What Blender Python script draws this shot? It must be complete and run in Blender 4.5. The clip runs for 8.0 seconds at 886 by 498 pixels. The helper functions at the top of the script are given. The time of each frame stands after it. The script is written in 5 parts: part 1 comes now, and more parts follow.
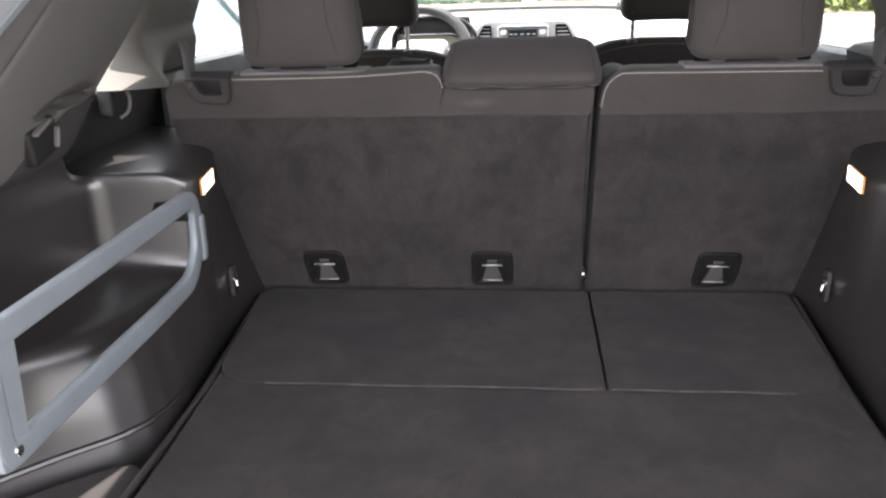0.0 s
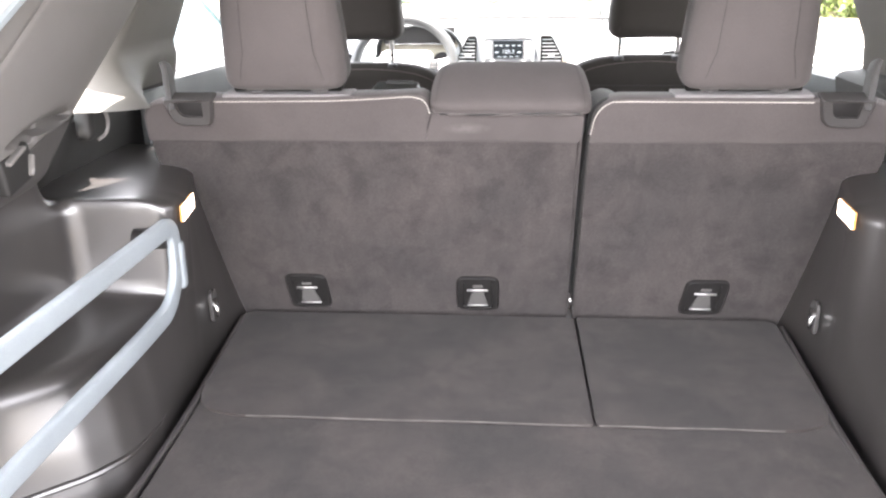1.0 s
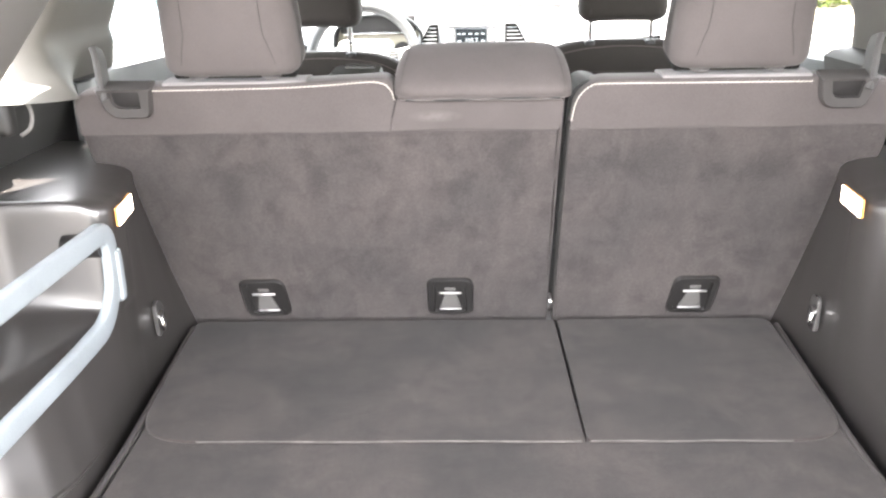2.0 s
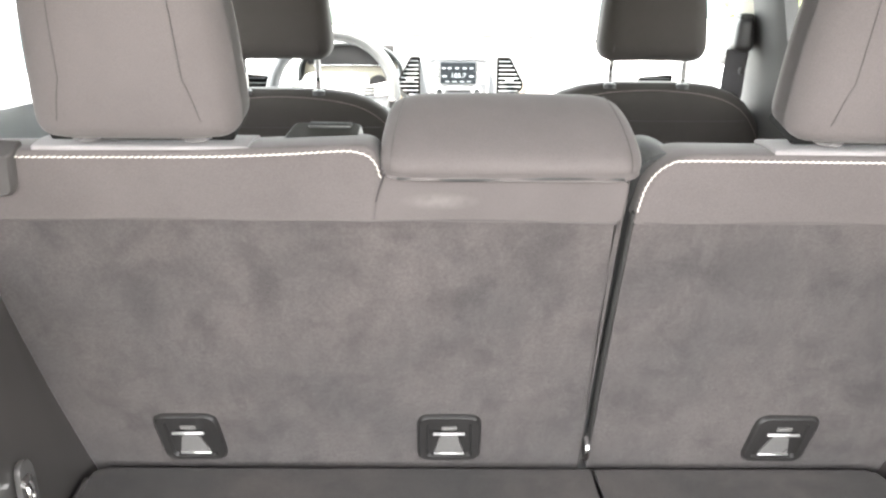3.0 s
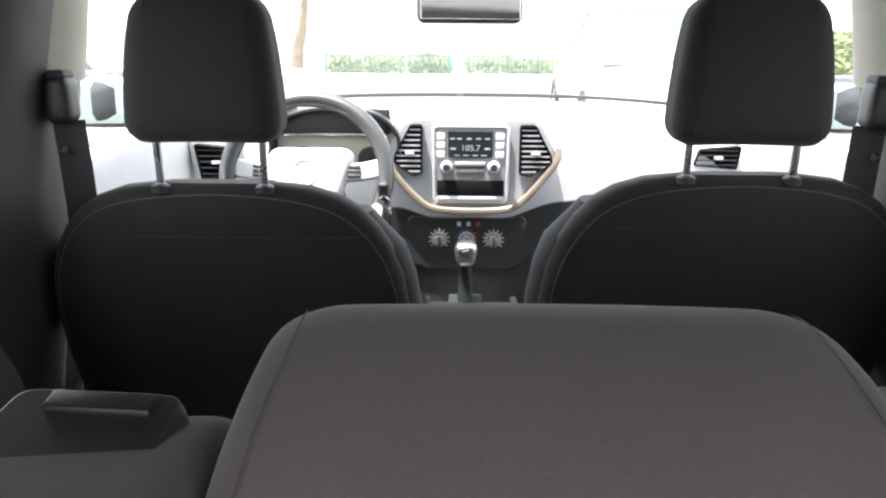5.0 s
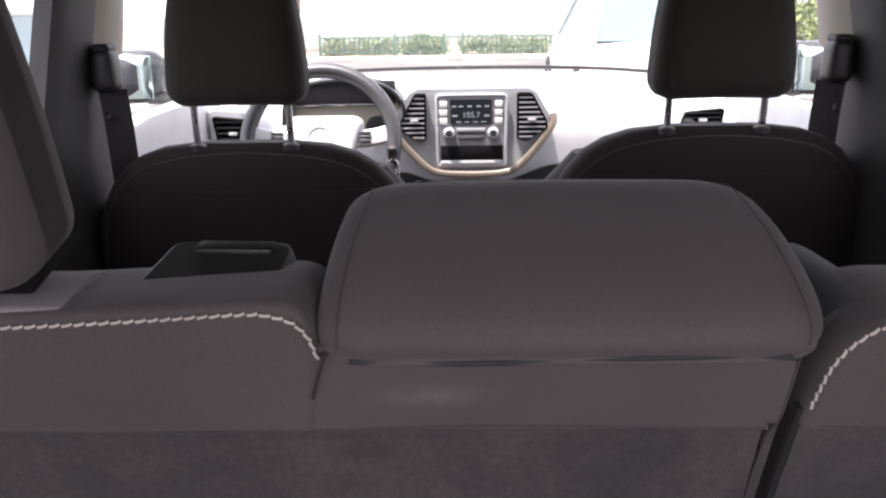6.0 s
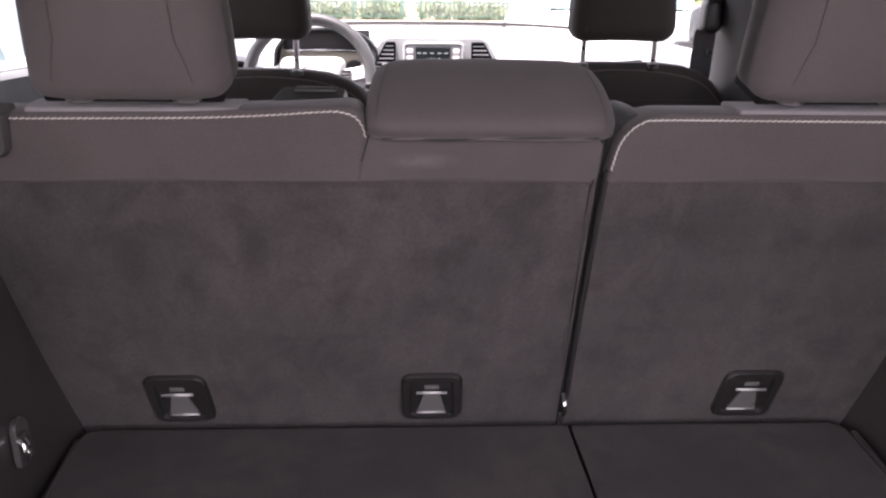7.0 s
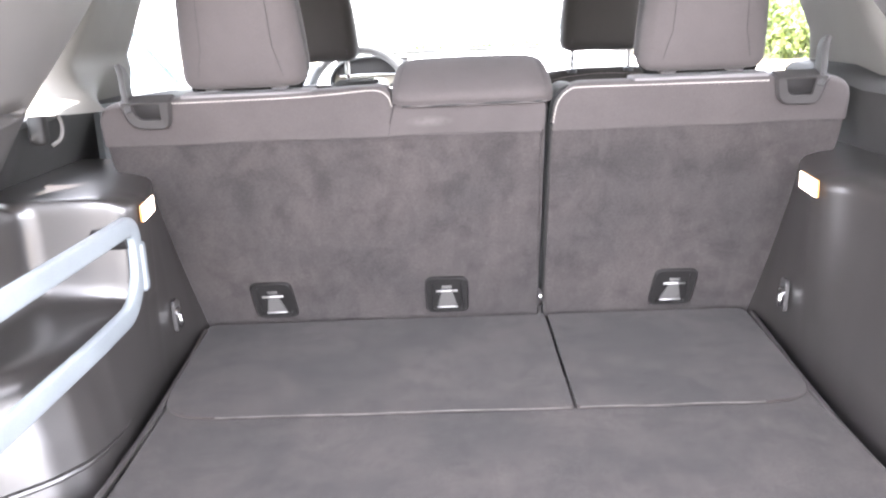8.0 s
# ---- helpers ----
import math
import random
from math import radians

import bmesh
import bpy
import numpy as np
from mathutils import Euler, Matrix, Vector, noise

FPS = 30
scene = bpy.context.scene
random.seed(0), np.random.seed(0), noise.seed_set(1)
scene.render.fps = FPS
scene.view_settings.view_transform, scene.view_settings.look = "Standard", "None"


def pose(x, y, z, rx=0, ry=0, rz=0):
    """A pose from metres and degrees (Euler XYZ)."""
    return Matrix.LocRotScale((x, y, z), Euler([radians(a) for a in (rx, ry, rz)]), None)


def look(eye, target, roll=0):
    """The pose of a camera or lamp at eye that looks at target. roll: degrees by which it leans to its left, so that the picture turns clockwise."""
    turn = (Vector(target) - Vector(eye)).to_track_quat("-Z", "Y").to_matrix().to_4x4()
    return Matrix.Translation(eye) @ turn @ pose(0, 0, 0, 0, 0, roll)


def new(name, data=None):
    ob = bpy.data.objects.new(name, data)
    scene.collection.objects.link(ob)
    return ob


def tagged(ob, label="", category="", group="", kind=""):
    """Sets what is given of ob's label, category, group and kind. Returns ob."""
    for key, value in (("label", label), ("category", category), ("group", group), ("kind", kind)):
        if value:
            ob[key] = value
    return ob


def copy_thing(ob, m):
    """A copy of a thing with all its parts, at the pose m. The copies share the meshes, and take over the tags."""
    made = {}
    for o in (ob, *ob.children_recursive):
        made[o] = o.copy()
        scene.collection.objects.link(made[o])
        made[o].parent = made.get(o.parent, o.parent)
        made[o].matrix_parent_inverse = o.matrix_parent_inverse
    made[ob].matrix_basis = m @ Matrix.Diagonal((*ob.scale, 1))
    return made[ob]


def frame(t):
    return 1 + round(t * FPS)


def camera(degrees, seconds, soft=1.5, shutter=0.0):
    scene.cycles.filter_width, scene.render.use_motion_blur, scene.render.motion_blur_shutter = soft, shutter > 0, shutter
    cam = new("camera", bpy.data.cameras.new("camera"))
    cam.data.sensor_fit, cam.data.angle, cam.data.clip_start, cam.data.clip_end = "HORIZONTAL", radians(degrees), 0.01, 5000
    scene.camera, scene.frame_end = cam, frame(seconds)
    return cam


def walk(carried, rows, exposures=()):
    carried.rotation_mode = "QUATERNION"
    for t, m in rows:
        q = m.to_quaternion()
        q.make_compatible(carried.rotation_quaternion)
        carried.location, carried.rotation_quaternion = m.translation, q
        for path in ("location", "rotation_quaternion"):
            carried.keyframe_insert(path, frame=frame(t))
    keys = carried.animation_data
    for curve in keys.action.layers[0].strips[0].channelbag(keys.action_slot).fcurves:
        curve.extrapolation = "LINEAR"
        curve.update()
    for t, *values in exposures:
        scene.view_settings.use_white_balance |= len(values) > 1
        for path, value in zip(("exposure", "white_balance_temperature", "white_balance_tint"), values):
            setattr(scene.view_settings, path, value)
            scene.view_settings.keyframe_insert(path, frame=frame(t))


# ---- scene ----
cam = camera(55.4, 8.0, soft=2.3)
PATH = [
    (0, (0.0140, -0.2860, 0.6380), (-0.1850, 1.5980, -0.0040), -1.70),
    (0.3, (0.0188, -0.2414, 0.6522), (-0.0784, 1.6518, 0.0162), -2.22),
    (0.5, (0.0130, -0.2290, 0.6610), (-0.0680, 1.6620, 0.0150), -1.80),
    (0.7, (-0.0038, -0.2386, 0.6768), (-0.1482, 1.6538, 0.0402), -0.64),
    (1, (0.0010, -0.2440, 0.6780), (-0.1510, 1.6430, 0.0320), -0.70),
    (1.3, (0.0260, -0.2544, 0.6830), (-0.1292, 1.6338, 0.0386), -1.66),
    (1.5, (0.0310, -0.2370, 0.6680), (-0.1050, 1.6530, 0.0270), -2.00),
    (1.7, (0.0139, -0.2061, 0.6543), (-0.1018, 1.6832, 0.0080), -1.90),
    (2.8, (-0.0749, 0.2411, 0.6237), (-0.0092, 2.1268, -0.0370), 0.70),
    (3, (-0.0770, 0.3260, 0.6250), (-0.0580, 2.2350, 0.0260), 0.50),
    (3.2, (-0.0674, 0.4436, 0.6274), (-0.1018, 2.3516, 0.0306), -0.12),
    (3.5, (-0.0530, 0.6110, 0.6210), (-0.1330, 2.5160, 0.0170), -0.70),
    (3.8, (-0.0388, 0.7322, 0.6070), (-0.1184, 2.6262, -0.0304), -0.78),
    (4, (-0.0370, 0.7900, 0.6090), (-0.1080, 2.6960, 0.0080), -0.50),
    (4.2, (-0.0352, 0.8358, 0.6180), (-0.1088, 2.7508, 0.0468), -0.60),
    (4.5, (-0.0360, 0.9160, 0.6280), (-0.0700, 2.8400, 0.0830), -0.20),
    (4.7, (-0.0385, 0.9360, 0.6312), (-0.0659, 2.8720, 0.1295), 0.44),
    (5.8, (-0.0585, 0.8400, 0.6128), (-0.0811, 2.7780, 0.1185), -0.44),
    (6, (-0.0610, 0.7660, 0.6110), (-0.0830, 2.6930, 0.0740), -0.80),
    (6.2, (-0.0554, 0.6774, 0.6192), (-0.0852, 2.6048, 0.0828), -1.20),
    (6.5, (-0.0600, 0.5090, 0.6140), (-0.0620, 2.4380, 0.0830), -0.80),
    (6.8, (-0.0750, 0.3648, 0.6068), (-0.0242, 2.2836, 0.0426), 0.20),
    (7, (-0.0890, 0.2770, 0.5960), (-0.0060, 2.1810, -0.0120), 0.60),
    (7.2, (-0.1024, 0.2238, 0.5948), (-0.0082, 2.1278, -0.0142), 0.66),
    (7.5, (-0.0980, 0.0710, 0.5900), (-0.0510, 1.9940, 0.0420), 0.20),
    (7.7, (-0.0474, -0.0692, 0.5772), (-0.0706, 1.8584, 0.0476), -0.92),
    (8, (-0.0210, -0.2590, 0.5720), (-0.0700, 1.6700, 0.0470), -2.40),
]
EXPOSURES = [
    (0.0, 2.29, 6500, 16), (0.3, 2.94, 6850, 16), (0.5, 3.31, 6600, 17), (0.7, 3.63, 6600, 17), (1.0, 3.86, 6600, 16), (1.5, 4.16, 6700, 15), (3.0, 4.35, 6700, 10), (3.5, 3.93, 6800, 11), (3.8, 3.67, 6600, 12),
    (4.0, 3.61, 6400, 12), (4.5, 3.19, 6300, 12), (6.0, 1.86, 6450, 25), (6.2, 2.05, 6480, 27), (6.5, 2.10, 6550, 29), (7.0, 2.30, 6600, 30), (7.5, 3.23, 6650, 25), (7.7, 3.54, 6500, 23), (8.0, 4.29, 6300, 18),
]
walk(cam, [(t, look(eye, target, roll)) for t, eye, target, roll in PATH], EXPOSURES)

# ---- sky and sun ----
SUN_ELEVATION, SUN_AZIMUTH = 74.0, -125.0      # degrees; azimuth from straight ahead, minus: to the left
world = bpy.data.worlds.new("sky")
scene.world = world
world.use_nodes = True
wn = world.node_tree
sky = wn.nodes.new("ShaderNodeTexSky")
sky.sky_type, sky.sun_disc = "NISHITA", False
sky.sun_elevation, sky.sun_rotation = radians(SUN_ELEVATION), radians(SUN_AZIMUTH)
sky.air_density, sky.dust_density, sky.ozone_density = 1.0, 1.0, 0.8
haze = wn.nodes.new("ShaderNodeHueSaturation")
haze.inputs["Saturation"].default_value, haze.inputs["Value"].default_value = 0.12, 1.5      # a pale, hazy sky
wn.links.new(sky.outputs[0], haze.inputs["Color"])
wn.links.new(haze.outputs[0], wn.nodes["Background"].inputs[0])
wn.nodes["Background"].inputs[1].default_value = 0.15
sun = new("sun", bpy.data.lights.new("sun", "SUN"))
sun.data.energy, sun.data.angle, sun.data.color = 3.7, radians(0.6), (1.0, 0.95, 0.87)
az, el = radians(SUN_AZIMUTH), radians(SUN_ELEVATION)
sun.matrix_world = look((40 * math.sin(az) * math.cos(el), 40 * math.cos(az) * math.cos(el), 40 * math.sin(el)), (0, 0, 0))


# ---- materials ----
def ramp(nt, value, low, high, p0=0.3, p1=0.7):
    r = nt.nodes.new("ShaderNodeValToRGB")
    r.color_ramp.elements[0].position, r.color_ramp.elements[1].position = p0, p1
    r.color_ramp.elements[0].color, r.color_ramp.elements[1].color = (*low, 1), (*high, 1)
    nt.links.new(value, r.inputs[0])
    return r.outputs[0]


def grain(nt, scale, detail=3.0, rough=0.55, stretch=(1, 1, 1), warp=0.0):
    tc, mp, nz = nt.nodes.new("ShaderNodeTexCoord"), nt.nodes.new("ShaderNodeMapping"), nt.nodes.new("ShaderNodeTexNoise")
    mp.inputs["Scale"].default_value = stretch
    nt.links.new(tc.outputs["Object"], mp.inputs[0])
    nt.links.new(mp.outputs[0], nz.inputs["Vector"])
    nz.inputs["Scale"].default_value, nz.inputs["Detail"].default_value, nz.inputs["Roughness"].default_value = scale, detail, rough
    nz.inputs["Distortion"].default_value = warp
    return nz.outputs["Fac"]


def blend(nt, a, b, fac, mode="MULTIPLY"):
    m = nt.nodes.new("ShaderNodeMix")
    m.data_type, m.blend_type = "RGBA", mode
    m.inputs[0].default_value = fac
    nt.links.new(a, m.inputs[6])
    nt.links.new(b, m.inputs[7])
    return m.outputs[2]


def surface(name, base, rough=0.6, metal=0.0, wear=0.12, patch=6.0, fine=300.0, bump=0.15, depth=0.001, sheen=0.0, spec=0.5, stretch=(1, 1, 1), wear_range=(0.35, 0.65), fine_wear=0.10, emit=None, power=0.0, ior=1.5, gloss_wear=0.08):
    m = bpy.data.materials.new(name)
    m.use_nodes = True
    nt = m.node_tree
    p = nt.nodes["Principled BSDF"]
    lo, hi = tuple(c * (1 - wear) for c in base), tuple(min(1, c * (1 + wear)) for c in base)
    big = ramp(nt, grain(nt, patch, 4.0, 0.6, stretch), lo, hi, *wear_range)
    g = grain(nt, fine, 2.0)
    small = ramp(nt, g, (1 - fine_wear,) * 3, (1.0,) * 3)
    nt.links.new(blend(nt, big, small, 1.0), p.inputs["Base Color"])
    p.inputs["Metallic"].default_value, p.inputs["Specular IOR Level"].default_value = metal, spec
    p.inputs["IOR"].default_value = ior
    r = nt.nodes.new("ShaderNodeMapRange")
    r.inputs["To Min"].default_value, r.inputs["To Max"].default_value = max(0.02, rough - gloss_wear), min(1.0, rough + gloss_wear)
    nt.links.new(grain(nt, patch * 3), r.inputs[0])
    nt.links.new(r.outputs[0], p.inputs["Roughness"])
    if bump:
        b = nt.nodes.new("ShaderNodeBump")
        b.inputs["Strength"].default_value, b.inputs["Distance"].default_value = bump, depth
        nt.links.new(g, b.inputs["Height"])
        nt.links.new(b.outputs[0], p.inputs["Normal"])
    if sheen:
        p.inputs["Sheen Weight"].default_value, p.inputs["Sheen Roughness"].default_value = sheen, 0.5
    if emit:
        p.inputs["Emission Color"].default_value, p.inputs["Emission Strength"].default_value = (*emit, 1), power
    return m


def carpet(name, base, patch, contrast, stretch=(1, 1, 1)):
    """Brushed needle-felt: broad tone, brush strokes and dark rubbed spots where the nap lies another way, over a fine speckle."""
    m = bpy.data.materials.new(name)
    m.use_nodes = True
    nt = m.node_tree
    p = nt.nodes["Principled BSDF"]
    lo = tuple(c * (1 - contrast * 0.7) * k for c, k in zip(base, (0.99, 1.0, 1.01)))
    hi = tuple(c * (1 + contrast * 0.7) * k for c, k in zip(base, (1.02, 1.0, 0.99)))
    broad = ramp(nt, grain(nt, patch * 0.6, 3.0, 0.55, stretch, 0.3), lo, hi, 0.38, 0.62)
    spots = ramp(nt, grain(nt, patch * 1.5, 4.0, 0.62, (stretch[1], stretch[0], stretch[2]), 0.5), (0.74, 0.73, 0.74), (1.0, 1.0, 1.0), 0.36, 0.52)
    strokes = ramp(nt, grain(nt, patch * 3.6, 3.0, 0.6, (1.0, 0.6, 0.6), 0.4), (0.90, 0.90, 0.90), (1.06, 1.06, 1.06), 0.38, 0.62)
    f = grain(nt, 900, 2.0, 0.7)
    c = ramp(nt, f, (0.62, 0.61, 0.62), (1.0, 1.0, 1.0), 0.35, 0.65)
    tufts = ramp(nt, grain(nt, 210, 2.0, 0.6, (1, 1, 1), 0.2), (0.86, 0.86, 0.86), (1.07, 1.07, 1.07), 0.36, 0.64)
    tone = blend(nt, blend(nt, blend(nt, blend(nt, broad, spots, 1.0), strokes, 1.0), tufts, 1.0), c, 1.0)
    nt.links.new(tone, p.inputs["Base Color"])
    p.inputs["Roughness"].default_value, p.inputs["Specular IOR Level"].default_value = 0.95, 0.15
    p.inputs["Sheen Weight"].default_value, p.inputs["Sheen Roughness"].default_value = 0.10, 0.6
    bp = nt.nodes.new("ShaderNodeBump")
    bp.inputs["Strength"].default_value, bp.inputs["Distance"].default_value = 0.5, 0.0012
    nt.links.new(f, bp.inputs["Height"])
    nt.links.new(bp.outputs[0], p.inputs["Normal"])
    return m


def cloth(name, base, wear=0.10):
    """Woven seat cover: a fine crossed weave with light wear."""
    m = surface(name, base, 0.85, wear=wear, patch=5.0, fine=700.0, bump=0.0, sheen=0.09, spec=0.20, fine_wear=0.16)
    nt = m.node_tree
    tc = nt.nodes.new("ShaderNodeTexCoord")
    total = None
    for axis in ("X", "Z"):
        w = nt.nodes.new("ShaderNodeTexWave")
        w.bands_direction = axis
        w.inputs["Scale"].default_value, w.inputs["Distortion"].default_value = 420.0, 0.8
        nt.links.new(tc.outputs["Object"], w.inputs["Vector"])
        if total is None:
            total = w.outputs["Fac"]
        else:
            mm = nt.nodes.new("ShaderNodeMath")
            mm.operation = "ADD"
            nt.links.new(total, mm.inputs[0])
            nt.links.new(w.outputs["Fac"], mm.inputs[1])
            total = mm.outputs[0]
    b = nt.nodes.new("ShaderNodeBump")
    b.inputs["Strength"].default_value, b.inputs["Distance"].default_value = 0.07, 0.0004
    nt.links.new(total, b.inputs["Height"])
    nt.links.new(b.outputs[0], nt.nodes["Principled BSDF"].inputs["Normal"])
    return m


def pane_glass(name, tint, gloss=0.06):
    m = bpy.data.materials.new(name)
    m.use_nodes = True
    nt = m.node_tree
    nt.nodes.remove(nt.nodes["Principled BSDF"])
    t, g, mix = nt.nodes.new("ShaderNodeBsdfTransparent"), nt.nodes.new("ShaderNodeBsdfGlossy"), nt.nodes.new("ShaderNodeMixShader")
    t.inputs[0].default_value = (*tint, 1)
    g.inputs["Roughness"].default_value = 0.02
    mix.inputs[0].default_value = gloss
    nt.links.new(t.outputs[0], mix.inputs[1])
    nt.links.new(g.outputs[0], mix.inputs[2])
    nt.links.new(mix.outputs[0], nt.nodes["Material Output"].inputs[0])
    return m


def leaves(name, base):
    m = surface(name, base, 0.55, wear=0.35, patch=2.0, fine=30.0, bump=0.0)
    nt = m.node_tree
    p = nt.nodes["Principled BSDF"]
    geo = nt.nodes.new("ShaderNodeNewGeometry")
    shade = ramp(nt, geo.outputs["Random Per Island"], tuple(c * 0.6 for c in base), (base[0] * 1.9, base[1] * 1.6, base[2] * 1.2), 0.0, 1.0)
    nt.links.new(shade, p.inputs["Base Color"])
    p.inputs["Transmission Weight"].default_value = 0.0
    return m


CARPET = carpet("brushed carpet", (0.0585, 0.0522, 0.0506), 9.0, 0.17, (1.0, 1.0, 1.0))
FLOOR_CARPET = carpet("floor carpet", (0.0352, 0.0293, 0.0270), 9.0, 0.42, (1.0, 1.2, 1.0))
CLOTH = cloth("seat cloth", (0.0725, 0.0640, 0.0625))
CLOTH_WORN = cloth("worn seat cloth", (0.0725, 0.0640, 0.0625))
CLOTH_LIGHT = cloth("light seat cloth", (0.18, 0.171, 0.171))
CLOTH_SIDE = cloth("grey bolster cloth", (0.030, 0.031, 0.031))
CLOTH_FRONT = cloth("front seat cloth", (0.0235, 0.0200, 0.0178))


def add_smear(m, centre, half, colour):
    """A rubbed pale streak with soft edges at one place of a part."""
    nt = m.node_tree
    p = nt.nodes["Principled BSDF"]
    tc, mp, gr, nz = (nt.nodes.new("ShaderNode" + k) for k in ("TexCoord", "Mapping", "TexGradient", "TexNoise"))
    gr.gradient_type = "SPHERICAL"
    mp.vector_type = "TEXTURE"
    mp.inputs["Location"].default_value, mp.inputs["Scale"].default_value = centre, half
    nt.links.new(tc.outputs["Object"], mp.inputs[0])
    nt.links.new(mp.outputs[0], gr.inputs[0])
    nt.links.new(tc.outputs["Object"], nz.inputs["Vector"])
    nz.inputs["Scale"].default_value = 90.0
    mul = nt.nodes.new("ShaderNodeMath")
    mul.operation = "MULTIPLY"
    nt.links.new(gr.outputs["Fac"], mul.inputs[0])
    nt.links.new(nz.outputs["Fac"], mul.inputs[1])
    mix = nt.nodes.new("ShaderNodeMix")
    mix.data_type = "RGBA"
    mix.inputs[7].default_value = (*colour, 1)
    old = p.inputs["Base Color"].links[0].from_socket
    nt.links.new(mul.outputs[0], mix.inputs[0])
    nt.links.new(old, mix.inputs[6])
    nt.links.new(mix.outputs[2], p.inputs["Base Color"])


add_smear(CLOTH_WORN, (-0.072, 0.0, 0.428), (0.045, 0.05, 0.012), (0.13, 0.122, 0.115))
THREAD = surface("pale thread", (0.46, 0.435, 0.395), 0.8, wear=0.15, fine=900, bump=0.2)
FINE_THREAD = surface("grey thread", (0.13, 0.105, 0.095), 0.8, wear=0.15)
ANCHOR = surface("dark grey anchor plastic", (0.013, 0.0122, 0.0120), 0.5, wear=0.15, fine=800, bump=0.2, depth=0.0004)
PADDLE = surface("grey paddle plastic", (0.012, 0.013, 0.011), 0.48, wear=0.12, fine=800, bump=0.15, depth=0.0004)
GUIDE = surface("dull grey guide plastic", (0.030, 0.0285, 0.028), 0.7, wear=0.10)
RADIO = surface("grey radio face", (0.21, 0.215, 0.22), 0.4, wear=0.08)
STACK = surface("satin grey stack panel", (0.36, 0.375, 0.385), 0.4, metal=0.1, wear=0.06)
RIM = surface("grey leather", (0.042, 0.044, 0.045), 0.38, wear=0.12, patch=12, fine=700, bump=0.2)
POCKET = surface("grey pocket plastic", (0.046, 0.043, 0.042), 0.5, wear=0.08, fine=800, bump=0.15, depth=0.0004)
SEAM = surface("tone in tone seam", (0.046, 0.041, 0.040), 0.9, wear=0.1)
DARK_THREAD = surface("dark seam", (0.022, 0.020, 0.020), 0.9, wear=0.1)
BLACK = surface("black plastic", (0.014, 0.013, 0.013), 0.5, wear=0.2, fine=800, bump=0.2, depth=0.0004)
TRIM = surface("charcoal moulded trim", (0.051, 0.0475, 0.0465), 0.34, wear=0.10, patch=3.0, fine=900, bump=0.10, depth=0.0003, ior=1.75, gloss_wear=0.04)
TRIM_SATIN = surface("satin charcoal trim", (0.029, 0.0265, 0.0255), 0.33, wear=0.10, patch=3.0, fine=900, bump=0.04, depth=0.0002, ior=2.1, gloss_wear=0.03)
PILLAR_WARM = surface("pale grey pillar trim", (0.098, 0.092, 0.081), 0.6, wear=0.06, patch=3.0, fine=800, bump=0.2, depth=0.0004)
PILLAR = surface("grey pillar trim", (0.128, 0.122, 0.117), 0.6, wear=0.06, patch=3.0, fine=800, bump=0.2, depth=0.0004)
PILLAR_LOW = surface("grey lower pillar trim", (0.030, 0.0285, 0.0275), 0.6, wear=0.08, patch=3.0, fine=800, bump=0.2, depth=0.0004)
PILLAR_SHADE = surface("shaded lower pillar trim", (0.058, 0.0545, 0.053), 0.6, wear=0.08, patch=3.0, fine=800, bump=0.2, depth=0.0004)
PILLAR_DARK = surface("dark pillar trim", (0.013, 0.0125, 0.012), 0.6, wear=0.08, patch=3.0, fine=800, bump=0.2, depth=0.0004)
BEIGE = surface("beige pillar trim", (0.27, 0.25, 0.20), 0.65, wear=0.05, patch=3.0, fine=600, bump=0.15)
HEADLINER = surface("headliner felt", (0.24, 0.228, 0.21), 0.95, wear=0.05, patch=8.0, fine=900, bump=0.3)
# mid-grey vinyl lightened so its colour stands for the sun on it
DASH_SUNLIT = surface("sun-lightened dashboard vinyl", (0.64, 0.645, 0.65), 0.5, wear=0.07, patch=4.0, fine=700, bump=0.3, depth=0.0006)
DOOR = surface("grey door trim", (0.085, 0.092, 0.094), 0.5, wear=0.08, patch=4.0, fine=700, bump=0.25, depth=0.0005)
DASH_DARK = surface("dark dashboard plastic", (0.019, 0.022, 0.023), 0.5, wear=0.12, patch=4.0, fine=700, bump=0.2)
SILVER = surface("painted silver plastic", (0.56, 0.57, 0.58), 0.35, metal=0.3, wear=0.05)
BRIGHT = surface("bright zinc", (0.52, 0.52, 0.51), 0.3, metal=0.6, wear=0.05, bump=0.05)
BAR = surface("grey painted rail", (0.31, 0.35, 0.375), 0.42, metal=0.15, wear=0.07, patch=9, fine=600, bump=0.1)
BRONZE = surface("bronze trim", (0.30, 0.255, 0.20), 0.35, metal=0.4, wear=0.08)
CHROME = surface("chrome", (0.78, 0.78, 0.78), 0.10, metal=1.0, wear=0.03, bump=0.0)
STEEL = surface("brushed steel", (0.58, 0.57, 0.56), 0.28, metal=1.0, wear=0.08, bump=0.05)
HOOK_PLATE = surface("grey hook plate", (0.055, 0.053, 0.052), 0.4, wear=0.08)
BINDING = surface("pale edge binding", (0.075, 0.068, 0.064), 0.8, wear=0.3, patch=30)
FLAP = surface("smoky plastic flap", (0.105, 0.102, 0.099), 0.3, wear=0.10, bump=0.05)
BELT = surface("seat belt webbing", (0.030, 0.028, 0.030), 0.7, wear=0.08, patch=20, fine=500, bump=0.4)
RUBBER = surface("rubber seal", (0.012, 0.012, 0.012), 0.7, wear=0.15)
WHITE = surface("white plastic", (0.80, 0.79, 0.77), 0.4, wear=0.05)
BLUE = surface("blue print", (0.04, 0.14, 0.45), 0.5, wear=0.05)
RED = surface("red print", (0.50, 0.03, 0.02), 0.5, wear=0.05)
